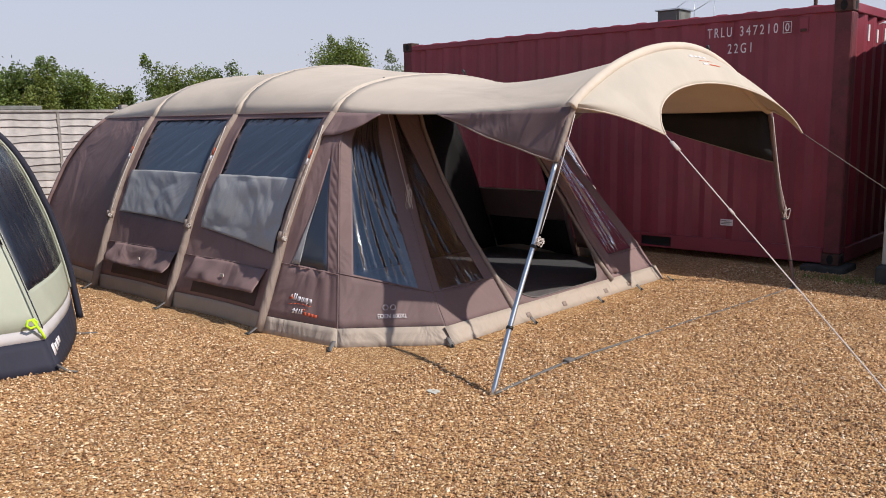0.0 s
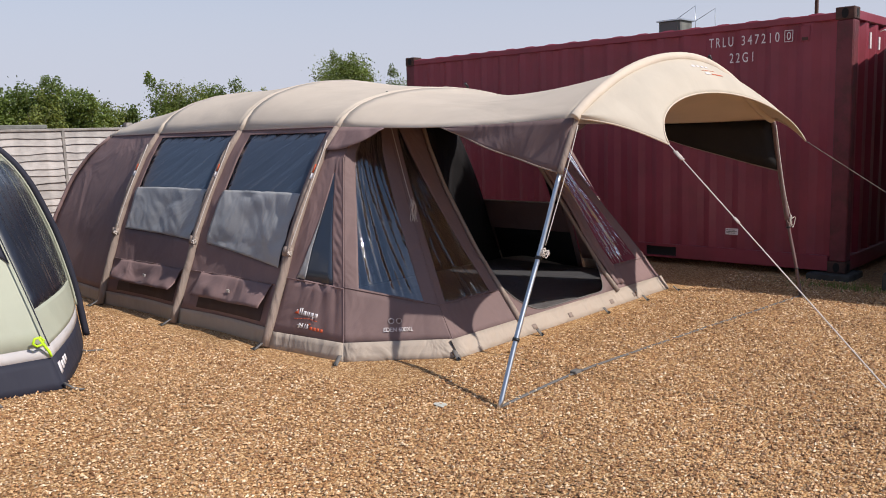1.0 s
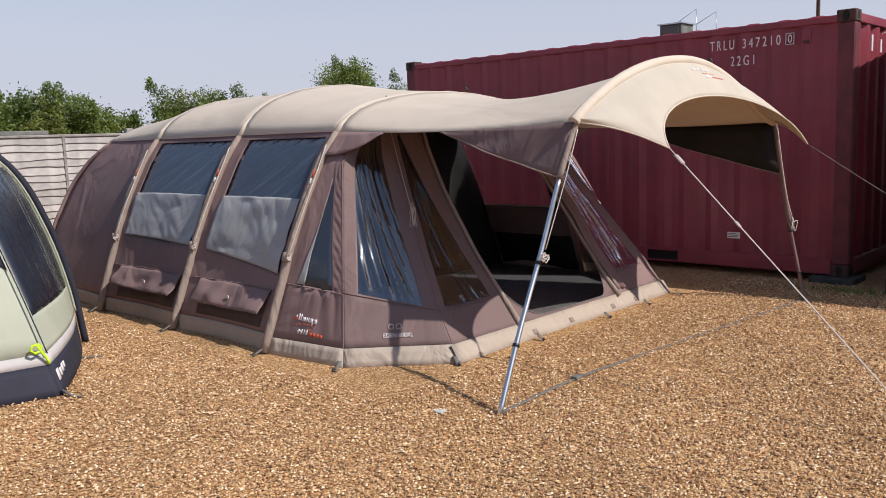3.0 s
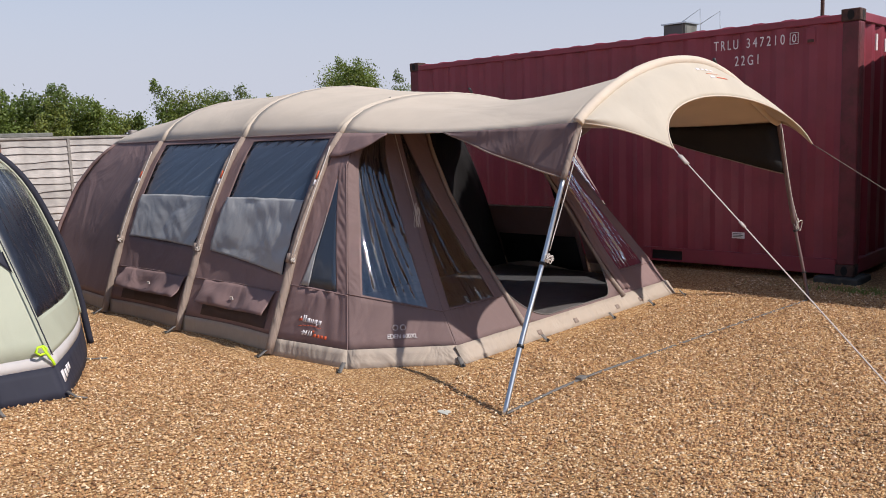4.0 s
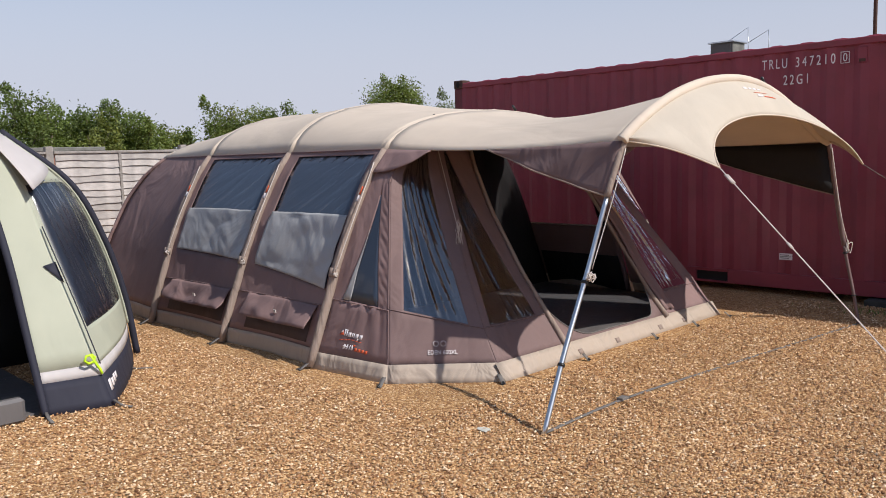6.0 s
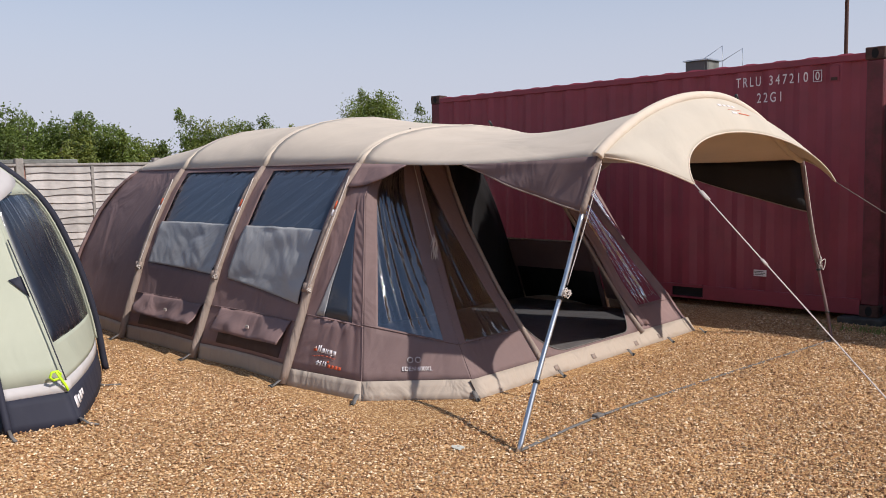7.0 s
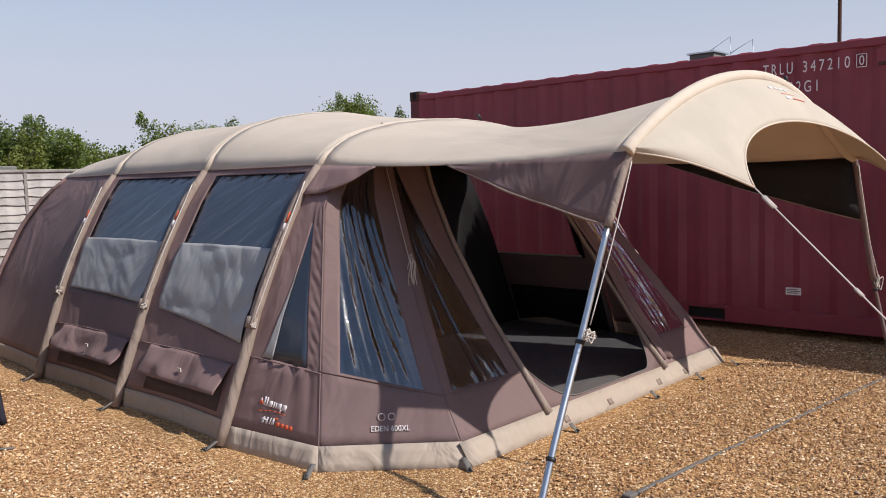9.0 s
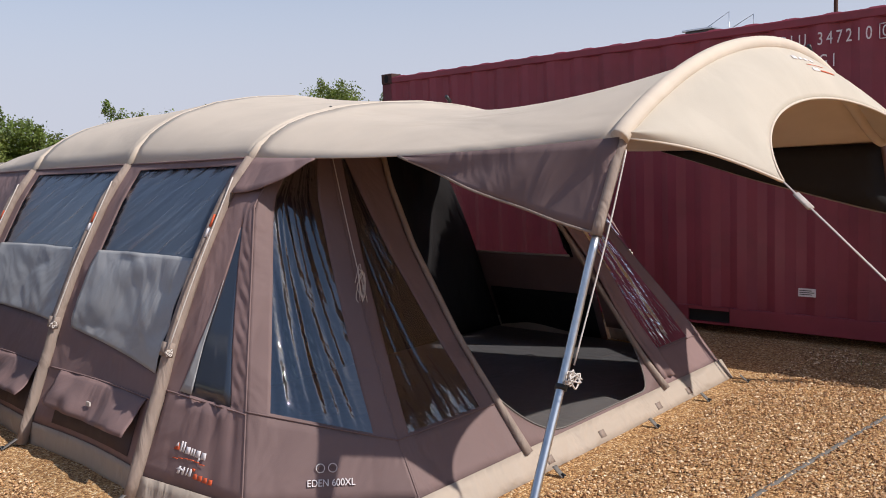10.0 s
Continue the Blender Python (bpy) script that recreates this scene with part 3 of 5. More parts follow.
# ---- shed ----
def shed():
    SX, SY, W, D, PITCH = 0.455, -0.28, 3.0, 5.0, 0.2
    s = thing("shed", 0, "cream painted sectional concrete shed with a white corrugated roof", "shed")
    part("plinth", box_bm(SX - 0.02, SY - 0.12, 0, SX + W, SY + D, 0.17, 0.015), BLOCK, s, "dark concrete base slab")
    part("corner_post", box_bm(SX, SY, 0.17, SX + 0.14, SY + 0.14, 2.3, 0.01), CONCRETE, s, "pale upright concrete post")
    part("corner_post", box_bm(SX + W - 0.14, SY, 0.17, SX + W, SY + 0.14, 2.3, 0.01), CONCRETE, s)
    for k in range(13):
        z = 0.17 + k * 0.168
        part("panel", box_bm(SX + 0.14, SY + 0.03, z + 0.003, SX + W - 0.14, SY + 0.1, z + 0.165, 0.007), CONCRETE, s)
    part("side_wall", box_bm(SX + 0.02, SY + 0.14, 0.17, SX + 0.1, SY + D, 2.3), CONCRETE, s)
    part("side_wall", box_bm(SX + W - 0.1, SY + 0.14, 0.17, SX + W - 0.02, SY + D, 2.3), CONCRETE, s)
    part("back_wall", box_bm(SX + 0.1, SY + D - 0.1, 0.17, SX + W - 0.1, SY + D, 2.3 + PITCH * D - 0.05), CONCRETE, s)
    g = bmesh.new()
    for x in (SX + 0.06, SX + W - 0.06):
        v = [g.verts.new(p) for p in ((x, SY + 0.1, 2.3), (x, SY + D, 2.3), (x, SY + D, 2.3 + PITCH * D))]
        g.faces.new(v)
    thicken(part("gable", g, CONCRETE, s), 0.06)
    wave = lambda x: 0.011 * math.sin(x * 2 * math.pi / 0.12)
    for x0, x1 in ((0.0, 1.08), (1.08, 2.16), (2.16, W + 0.24)):
        sheet("roof_sheet", lambda u, v: (SX - 0.12 + u, SY - 0.12 + v, 2.345 + v * PITCH + wave(u)), span(x0, x1, 72), span(0, D + 0.2, 2), TINROOF, s, "white corrugated roof sheet", t=0.006)
    for x, y in ((0.3, 0.12), (0.75, 0.12)):
        b = bmesh.new()
        bmesh.ops.create_cone(b, cap_ends=True, segments=8, radius1=0.012, radius2=0.006, depth=0.05)
        o = part("roof_bolt", b, BLACK, s, "dark roof bolt")
        o.location = (SX - 0.12 + x, SY - 0.1 + y, 2.345 + (y - 0.02) * PITCH + wave(x) + 0.02)
    part("gutter_bracket", box_bm(SX - 0.035, SY + 0.02, 2.12, SX - 0.002, SY + 0.10, 2.3, 0.006), RUST, s, "dark metal bracket")


shed()


def flat_stone():
    bm = bmesh.new()
    bmesh.ops.create_icosphere(bm, subdivisions=2, radius=1.0)
    for v in bm.verts:
        v.co = Vector((v.co.x * 0.05, v.co.y * 0.028, v.co.z * 0.006)) * (1 + 0.7 * noise.noise(v.co * 1.7)) + Vector((-0.63, -5.23, 0.007))
    tagged(part("flat_stone", bm, CONCRETE), "pale flat stone lying on the gravel", "stone")


flat_stone()

# ---- large tunnel tent ----
YC = -2.9
XE, XA, XB, XC = -6.9, -5.38, -3.98, -2.62
SIDE_Z = [0.0, 0.28, 0.57, 0.74, 1.1, 1.26, 1.45, 1.65]
SIDE_R = [2.14, 2.03, 1.91, 1.85, 1.68, 1.59, 1.48, 1.33]
TOP_Q = [0, 0.06, 0.12, 0.23, 0.34, 0.54, 0.77, 1.0]
TOP_R = [1.33, 1.275, 1.2, 1.075, 0.93, 0.66, 0.35, 0.0]
TOP_H = [0.0, 0.075, 0.135, 0.20, 0.25, 0.31, 0.345, 0.36]
REAR_Z, REAR_X = [0, 0.68, 1.2, 1.5, 1.7, 1.95], [-7.05, -7.1, -7.0, -6.8, -6.55, -6.35]


def profile(u, lift, wide=1.0):
    """The arch of the tent: u = -1 at the foot facing the yard, 0 at the ridge, 1 at the foot facing the container."""
    s, a = (-1 if u < 0 else 1), abs(u)
    if a >= 0.5:
        z = 1.65 * (1 - a) / 0.5
        return s * table(z, SIDE_Z, SIDE_R) * wide, z
    q = 1 - a / 0.5
    return s * table(q, TOP_Q, TOP_R) * wide, 1.65 + table(q, TOP_Q, TOP_H) * lift


def station(k, u):
    if k == 0:
        r, z = profile(u, 0.75, 0.975)
        return Vector((table(z, REAR_Z, REAR_X), YC + r, z))
    x, lift, wide = ((XA, 1.25, 1.045), (XB, 1.36, 1.005), (XC, 0.94, 1.0))[k - 1]
    r, z = profile(u, lift, 1.0 + (wide - 1.0) * min(1.0, 2 - 2 * abs(u)))
    return Vector((x, YC + r, z))


def skin(k, f, u, out=0.0):
    """A point of the cloth between arch k and the next one, slack between them."""
    p = station(k, u).lerp(station(k + 1, u), f)
    slack = math.sin(math.pi * f)
    a = abs(u)
    p.y += (YC - p.y) * (0.016 if a > 0.5 else 0.01) * slack
    if a < 0.5:
        p.z -= 0.02 * slack * (1 - a)
    if out:
        s = -1 if u < 0 else 1
        p += Vector((0, s * 0.87, 0.45)) * out
    return p


tent = thing("tunnel_tent", 0, "brown and cream inflatable family tunnel tent with open porch", "tent")
uz = lambda z: 1 - 0.5 * z / 1.65


def bay(k, s, window, far=False, zlo=0.68, drop=0.0):
    """One side wall between two arches; s = -1 faces the yard, 1 the container."""
    f0, f1 = window if window else (0, 0)
    fs = cuts(0.0, f0, f1, 1.0, n=7) if window else span(0, 1, 14)

    def cloth(k, f, u, out=0.0):
        a = abs(u)
        w = min(max((a - uz(1.13)) / (uz(zlo) - uz(1.13)), 0), max((uz(0.13) - a) / (uz(0.13) - uz(zlo)), 0), 1)
        a += drop * (f - 0.2) / 1.65 * 0.5 * max(0, w)
        return skin(k, f, math.copysign(a, u), out)

    lo, hi = uz(zlo), uz(1.61)
    body = cuts(uz(0.13), uz(0.45), uz(zlo), uz(1.13), uz(1.61), 0.5, n=5)
    sheet("side_wall", lambda f, u: cloth(k, f, s * u), fs, body, BROWN, tent, "brown cloth side wall",
          skip=(lambda f, u: f0 < f < f1 and hi < u < lo) if window else None)
    sk = cuts(1.0, uz(0.13), n=4)
    sheet("mud_skirt", lambda f, u: cloth(k, f, s * u, out=0.006 + (0.010 * abs(math.sin(f * 9 + k)) - 0.045) * (u - uz(0.13)) * 25), span(0, 1, 26), sk, SKIRT, tent, "beige cloth skirt along the ground")
    if window:
        w = sheet("window_pane", lambda f, u: cloth(k, f, s * u, out=-0.004), span(f0 - 0.015, f1 + 0.015, 12), span(lo + 0.004, hi - 0.004, 12), CLEAR_C if far else NAVYPANE, tent,
                  "clear plastic window" if far else "dark shiny plastic window", t=0.0015)
        if not far:
            sheet("window_blind", lambda f, u: cloth(k, f, s * u, out=0.006 + 0.03 * abs(noise.noise(Vector((f * 3.2 + u * 9, f * 1.5 - u * 14, k * 2.7)))) + 0.012 * abs(noise.noise(Vector((f * 9 - u * 22, u * 16, k * 1.3))))), span(f0 - 0.006, f1 + 0.006, 44), span(uz(1.13), lo + 0.003, 26), BLIND, tent, "pale grey crumpled window blind, half raised", t=0.002)
        else:
            sheet("window_hem", lambda f, u: cloth(k, f, s * u, out=-0.02), span(f0, f1, 10), [uz(zlo + 0.0), uz(zlo + 0.016)], ROPE, tent, "pale hem")


bay(0, -1, None)
bay(1, -1, (0.08, 0.93), zlo=0.74, drop=0.05)
bay(2, -1, (0.13, 0.92), drop=0.15)
bay(0, 1, None)
bay(1, 1, None)
bay(2, 1, (0.04, 0.93), far=True, zlo=0.77)
for k in range(3):
    sheet("roof_panel", lambda f, u: skin(k, f, u), span(0, 1, 14), span(-0.5, 0.5, 30), CREAM, tent, "cream cloth roof panel")
    for s in (-1, 1):
        tube("seam", [skin(k, f, s * 0.5, out=0.004) for f in span(0.02, 0.98, 14)], 0.006, BROWN, tent, seg=6)
# rear wall
sheet("rear_wall", lambda u, v: station(0, u).lerp(Vector((-7.12 + 0.1 * v, station(0, u).y, 0.0)), v * 0.999), span(-1, 1, 40), span(0, 1, 8), BROWN, tent, "brown cloth rear wall")


# air beams with their sleeves
def beam(k):
    us = [(-1 + 2 * i / 60) for i in range(61)]
    pts, rad = [], []
    for u in us:
        w = min(1.0, max(0.0, (abs(u) - 0.44) / 0.14))
        sgn = -1 if u < 0 else 1
        pts.append(station(k, u) + Vector((0, sgn * 0.02 * w, 0.008 * w - 0.021 * (1 - w))))
        rad.append((0.026 + 0.009 * w) if k else 0.020)
    lo = [p for p, u in zip(pts, us) if u <= -0.5]
    mid = [p for p, u in zip(pts, us) if -0.5 <= u <= 0.5]
    hi = [p for p, u in zip(pts, us) if u >= 0.5]
    pick_r = lambda test: [r for r, u in zip(rad, us) if test(u)]
    rr = (pick_r(lambda u: u <= -0.5), pick_r(lambda u: -0.5 <= u <= 0.5), pick_r(lambda u: u >= 0.5))
    for seg_, m_, r_ in ((lo, SLEEVE, rr[0]), (mid, CREAM, rr[1]), (hi, BROWN, rr[2])):
        tube("air_beam", seg_, 0.03, m_ if k or m_ is CREAM else BROWN, tent, "inflated beam in a cloth sleeve" if m_ is not CREAM else "cream sleeved inflated beam", seg=12, radii=r_)
    for u in (-0.80,) if k else ():
        p = station(k, u) + Vector((0, -0.03, 0.012))
        q = station(k, u + 0.02) + Vector((0, -0.03, 0.012))
        tube("beam_strap", [p, q], 0.038, SLEEVE, tent, "grey strap round the beam", seg=12)


for k in range(4):
    beam(k)


# flaps over the low vents
def vent_flap(k, f0, f1):
    sheet("vent_flap", lambda f, v: skin(k, f, -uz(0.44 - 0.20 * v), out=0.012 + 0.075 * v ** 0.8 + 0.05 * noise.noise(Vector((f * 7, v * 1.6, k * 3.7))) * (0.25 + v)) + Vector((0, 0, -0.012 * math.sin((f - f0) / (f1 - f0) * math.pi) * v)),
          span(f0, f1, 44), span(0, 1, 8), BROWN, tent, "brown vent flap standing out from the wall")
    # strip below the flap, coloured dark as its shadow
    sheet("shaded_vent_mesh", lambda f, v: skin(k, f, -uz(0.40 - 0.24 * v), out=0.006), span(f0 + 0.03, f1 - 0.03, 4), span(0, 1, 4), VENT_SHADED, tent, "brown vent mesh darkened for the flap's shadow", t=0.002)
    tube("seam", [skin(k, f, -uz(0.445), out=0.008) for f in span(0.03, 0.97, 16)], 0.005, BROWN, tent, seg=6)
    p = skin(k, (f0 + f1) / 2, -uz(0.32), out=0.066)
    part("emblem", box_bm(p.x - 0.02, p.y - 0.006, p.z - 0.012, p.x + 0.02, p.y + 0.002, p.z + 0.012), ROPE, tent, "small pale emblem")


vent_flap(1, 0.12, 0.93)
vent_flap(2, 0.15, 0.90)

# ---- porch front ----
MIR = -2.85


def mir(p):
    return Vector((p[0], 2 * MIR - p[1], p[2]))


def pick(p, s):
    return Vector(p) if s < 0 else mir(p)


FRONT = lambda y, z: Vector((-1.22 - 0.73 * z, y, z))
ZT = 1.62


def edge_c(z):
    r = table(z, SIDE_Z, SIDE_R)
    return Vector((XC + 0.01, YC - r, z))


def edge_1(z):
    if z > 1.42:
        return Vector((-2.384, -4.392, 1.42)).lerp(Vector((-2.46, -4.12, 1.66)), (z - 1.42) / 0.24)
    return Vector((-1.83, -4.95, 0)).lerp(Vector((-2.384, -4.392, 1.42)), z / 1.42)


def edge_2(z):
    return Vector((table(z, [0, 0.36, 1.57, 1.9], [-1.24, -1.49, -2.37, -2.6]), table(z, [0, 0.36, 0.75, 1.16, 1.57, 1.9], [-4.38, -4.32, -4.19, -4.04, -3.88, -3.75]), z))


def porch_panel(name, ea, eb, s, top, lo, hi, material, label, gather=0.0, bow=1.0):
    """A cloth panel between two rising edges round a window with slanting sides.
    lo and hi give (height, left, right) of the window's foot and head, slope the fall of its foot."""
    (z0, l0, r0, slope), (z1, l1, r1) = lo, hi

    def f(c, z):
        k = min(1.0, max(0.0, (z - z0) / (z1 - z0)))
        l, r = l0 + (l1 - l0) * k, r0 + (r1 - r0) * k ** bow
        a = l * c if c < 1 else l + (r - l) * (c - 1) if c < 2 else r + (1 - r) * (c - 2)
        w = (z - 0.11) / (z0 - 0.11) if z < z0 else (top - z) / (top - z0)
        z += slope * (0.5 - a) * max(0.0, w)
        p = ea(z).lerp(eb(z), a)
        if gather and c > 2 and z > z0:
            p += Vector((0.5, -0.8, 0.3)) * gather * math.sin(math.pi * (c - 2)) * (math.sin(z * 61 + 9 * c) + 0.6 * math.sin(z * 97 + 5 * c))
        if gather and z < z0:
            p += Vector((0.4, -0.85, 0.3)) * 0.02 * noise.noise(Vector((a * 11, z * 1.2, 2.0))) * (z - 0.11) / (z0 - 0.11)
        return pick(p, s)

    grid = cuts(0.0, 1.0, 2.0, 3.0, n=12 if gather else 6)
    rows = span(0.11, z0, 6)[:-1] + span(z0, z1, 70 if gather else 12)[:-1] + span(z1, top, 4)
    sheet(name, f, grid, rows, material, tent, label, skip=lambda c, z: 1 < c < 2 and z0 < z < z1)
    tube("seam", [f(c, z0 - 0.012) + Vector((0.004, 0.002 * s, 0.003)) for c in span(0, 3, 18)], 0.004, material, tent, seg=6)
    return f


def film_pane(f, z0, z1, s, material, label, along, amp):
    """A clear sheet, pulled into long slanting creases."""
    def g(c, z):
        p = f(c, z)
        h = (c - 1) * 6.5 + (z1 - z) * along
        e = min(1.0, 6 * (c - 1), 6 * (2 - c), 12 * (z - z0), 12 * (z1 - z))
        n = abs(noise.noise(Vector((h * 1.1, z * 0.7, 3.1)))) - 0.25 + 0.5 * (abs(noise.noise(Vector((h * 2.6 + 5, z * 1.1, 8.2)))) - 0.25)
        return p - Vector((0.8, 0.35 * s, 0.5)) * amp * n * max(0.0, e)
    return sheet("window_pane", g, span(1, 2, 64), span(z0, z1, 44), material, tent, label, t=0)


for s in (-1, 1):
    fp = porch_panel("porch_side_panel", edge_c, edge_1, s, ZT, (0.50, 0.20, 0.83, 0.04), (1.30, 0.66, 0.70), BROWN, "brown cloth porch side panel with a gathered strip", gather=0.0025)
    sheet("window_pane", fp, span(1, 2, 6), span(0.50, 1.30, 10), SIDEPANE, tent, "dark shiny triangular plastic window", t=0.0015)
    sheet("window_blind", lambda c, z: fp(1 + c * 0.24 * max(0.0, 1 - (z - 0.5) / 0.55), z) + Vector((0.004, 0.006 * s, 0.002)), span(0, 1, 5), span(0.503, 1.04, 14), BLIND, tent, "pale grey gathered blind at the window's edge", t=0.002)
    # near panel takes the shade-darkened brown, far panel the lit brown
    fp = porch_panel("porch_corner_panel", edge_1, edge_2, s, 1.66, (0.42, 0.17, 0.85, 0.15), (1.64, 0.23, 0.72), TAUPE_SHADED if s < 0 else BROWN, "brown cloth porch corner panel")
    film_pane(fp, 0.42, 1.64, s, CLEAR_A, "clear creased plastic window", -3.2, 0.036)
    for ea, eb in ((edge_c, edge_1), (edge_1, edge_2)):
        sheet("mud_skirt", lambda a, z: pick(ea(z).lerp(eb(z), a), s) + Vector((0.01, 0.01 * s, 0)), span(0, 1, 10), span(0.0, 0.12, 3), SKIRT, tent, "beige cloth skirt along the ground")
    tube("seam", [pick(edge_1(z), s) for z in span(0.0, 1.6, 24)], 0.005, TAUPE_SHADED, tent, seg=6)
    tube("seam", [pick(edge_2(z), s) for z in span(0.0, 1.7, 10)], 0.005, TAUPE_SHADED, tent, seg=6)

# middle front wall: two panels with windows beside a round-cornered door


def door_edge(z):
    return FRONT(table(z, [0, 0.65, 1.13, 1.48, 1.63, 1.9], [-3.60, -3.65, -3.615, -3.53, -3.465, -3.3]), z)


def far_door_edge(z):
    return FRONT(table(z, [0, 0.3, 1.2, 1.9], [-3.56, -3.50, -3.49, -3.40]), z)


for s, jamb, lo, hi, bow in ((-1, door_edge, (0.35, 0.10, 0.82, 0.0), (1.64, 0.20, 0.26), 1.7), (1, far_door_edge, (0.31, 0.20, 0.78, 0.0), (1.60, 0.17, 0.84), 1.0)):
    # shade under the canopy is in the near panel's darker colour
    fp = porch_panel("porch_front_panel", edge_2, jamb, s, 1.75, lo, hi, TAUPE_SHADED if s < 0 else BROWN, "brown cloth panel beside the porch door", bow=bow)
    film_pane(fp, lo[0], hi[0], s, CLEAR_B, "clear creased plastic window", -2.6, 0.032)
    rise = span(0.10, 1.85, 30)
    tube("door_sleeve", [pick(jamb(z), s) + Vector((0.012, 0, 0.006)) for z in rise], 0.018, SLEEVE, tent, "tan piping along the door edge", seg=8, radii=[0.026 - 0.010 * min(1, (z - 0.1) / 0.4) for z in rise])
sheet("mud_skirt", lambda y, z: Vector((-1.222 - 0.70 * z, y, z)), span(-4.395, -1.305, 30), span(0.0, 0.12, 3), SKIRT, tent, "beige cloth skirt along the ground")


def sill(y):
    left = 0.26 * max(0.0, 1 - (y + 3.63) / 0.42) ** 2.4
    right = 0.36 * max(0.0, 1 - (-2.17 - y) / 0.25) ** 2.4
    return 0.135 + max(left, right)


sheet("door_sill", lambda y, v: FRONT(y, 0.115 + (sill(y) - 0.115) * v), span(-3.625, -2.175, 40), span(0, 1, 3), TAUPE_SHADED, tent, "brown cloth door sill with rounded corners")
tube("door_zip", [FRONT(y, sill(y)) + Vector((0.004, 0, 0.004)) for y in span(-3.62, -2.18, 50)], 0.0045, WEB, tent, "grey zip round the door opening", seg=6)
for y in (-3.5, -3.0, -2.35, -1.95):
    sheet("tab", lambda a, b: Vector((-1.2175 - 0.70 * b, a, b)), span(y, y + 0.055, 2), [0.025, 0.06], SLEEVE, tent, "small taupe cloth tab on the skirt", t=0.002)
# door flap gathered beside the opening
sheet("door_flap", lambda a, z: FRONT(-2.16 + 0.14 * a + 0.02 * math.sin(z * 9), z) + Vector((0.02 + 0.015 * math.sin(a * 9), 0, 0)), span(0, 1, 8), span(0.16, 1.6, 24), BROWN, tent, "brown door flap tied back", t=0.012)

# ---- canopy over the porch ----
def arch_d(t):
    """The front arch of the canopy, t from 0 to 1 across."""
    y = -2.635 - math.cos(math.pi * t) * 1.54
    d = y + 2.72
    z = 1.645 + 0.435 * (max(0.0, 1 - (d / 1.456) ** 2) ** 0.88 if d < 0 else max(0.0, 1 - (d / 1.626) ** 2) ** 1.45)
    z -= 0.04 * (max(0.0, d) / 1.626) ** 2
    return Vector((-0.395 + 0.06 * t, y, z))


def canopy(f, t):
    d = arch_d(math.acos(max(-1, min(1, 1 - 2 * t))) / math.pi)
    p = station(3, -0.5 + t).lerp(d, f)
    p.z -= 0.14 * max(0.0, math.sin(math.pi * f)) ** 0.8 * (1 - abs(2 * t - 1)) ** 0.5 + 0.03 * math.sin(math.pi * f)
    return p


sheet("canopy_roof", canopy, span(0, 1, 22), span(0, 1, 36), CANOPY, tent, "cream cloth canopy roof over the porch")
tube("canopy_beam", [arch_d(t) + Vector((0, 0, 0.0)) for t in span(0, 1, 50)], 0.036, CREAM, tent, "cream sleeved front arch of the canopy", seg=12)

TIPL, TIPR = Vector((0.03, -3.74, 1.46)), Vector((0.10, -1.50, 1.415))


def valance_edge(t):
    if t < 0.2:
        f = t / 0.2
        p = arch_d(0.0).lerp(TIPL, f)
        p.z += 0.03 * math.sin(math.pi * f)
        return p
    if t > 0.8:
        f = (1 - t) / 0.2
        p = arch_d(1.0).lerp(TIPR, f)
        p.z += 0.03 * math.sin(math.pi * f)
        return p
    f = (t - 0.2) / 0.6
    g = 0.5 - 0.5 * math.cos(math.pi * f)
    p = TIPL.lerp(TIPR, g)
    h = max(0.0, math.sin(math.pi * f)) ** 0.9
    p.z += 0.37 * h
    p.x -= 0.20 * h
    return p


def valance(t, v):
    a = arch_d(table(t, [0, 0.2, 0.5, 0.8, 1], [0, 0.2, 0.5, 0.8, 1]))
    b = valance_edge(t)
    p = a.lerp(b, v)
    p.z += 0.02 * math.sin(math.pi * v)
    p.x += 0.02 * math.sin(math.pi * v)
    return p


sheet("canopy_valance", valance, cuts(0, 0.2, 0.8, 1.0, n=26), span(0, 1, 12), VALANCE, tent, "pale cream front valance with an arched cut-out")
tube("valance_hem", [valance_edge(t) for t in span(0.2, 0.8, 50)], 0.006, CREAM, tent, seg=6)
for a, b in ((0, 0.2), (0.8, 1)):
    tube("valance_hem", [valance_edge(t) for t in span(a, b, 12)], 0.006, CREAM, tent, seg=6)

# brown side wings of the canopy
LEGL = [(-0.395, -4.14, 1.66), (-0.41, -4.32, 1.30), (-0.43, -4.50, 0.86), (-0.39, -4.79, 0.41), (-0.335, -5.062, -0.01)]
LEGR = [(-0.335, -1.10, 1.65), (-0.28, -1.06, 1.20), (-0.21, -1.01, 0.69), (-0.13, -1.0, 0.3), (-0.075, -1.0, 0.0)]
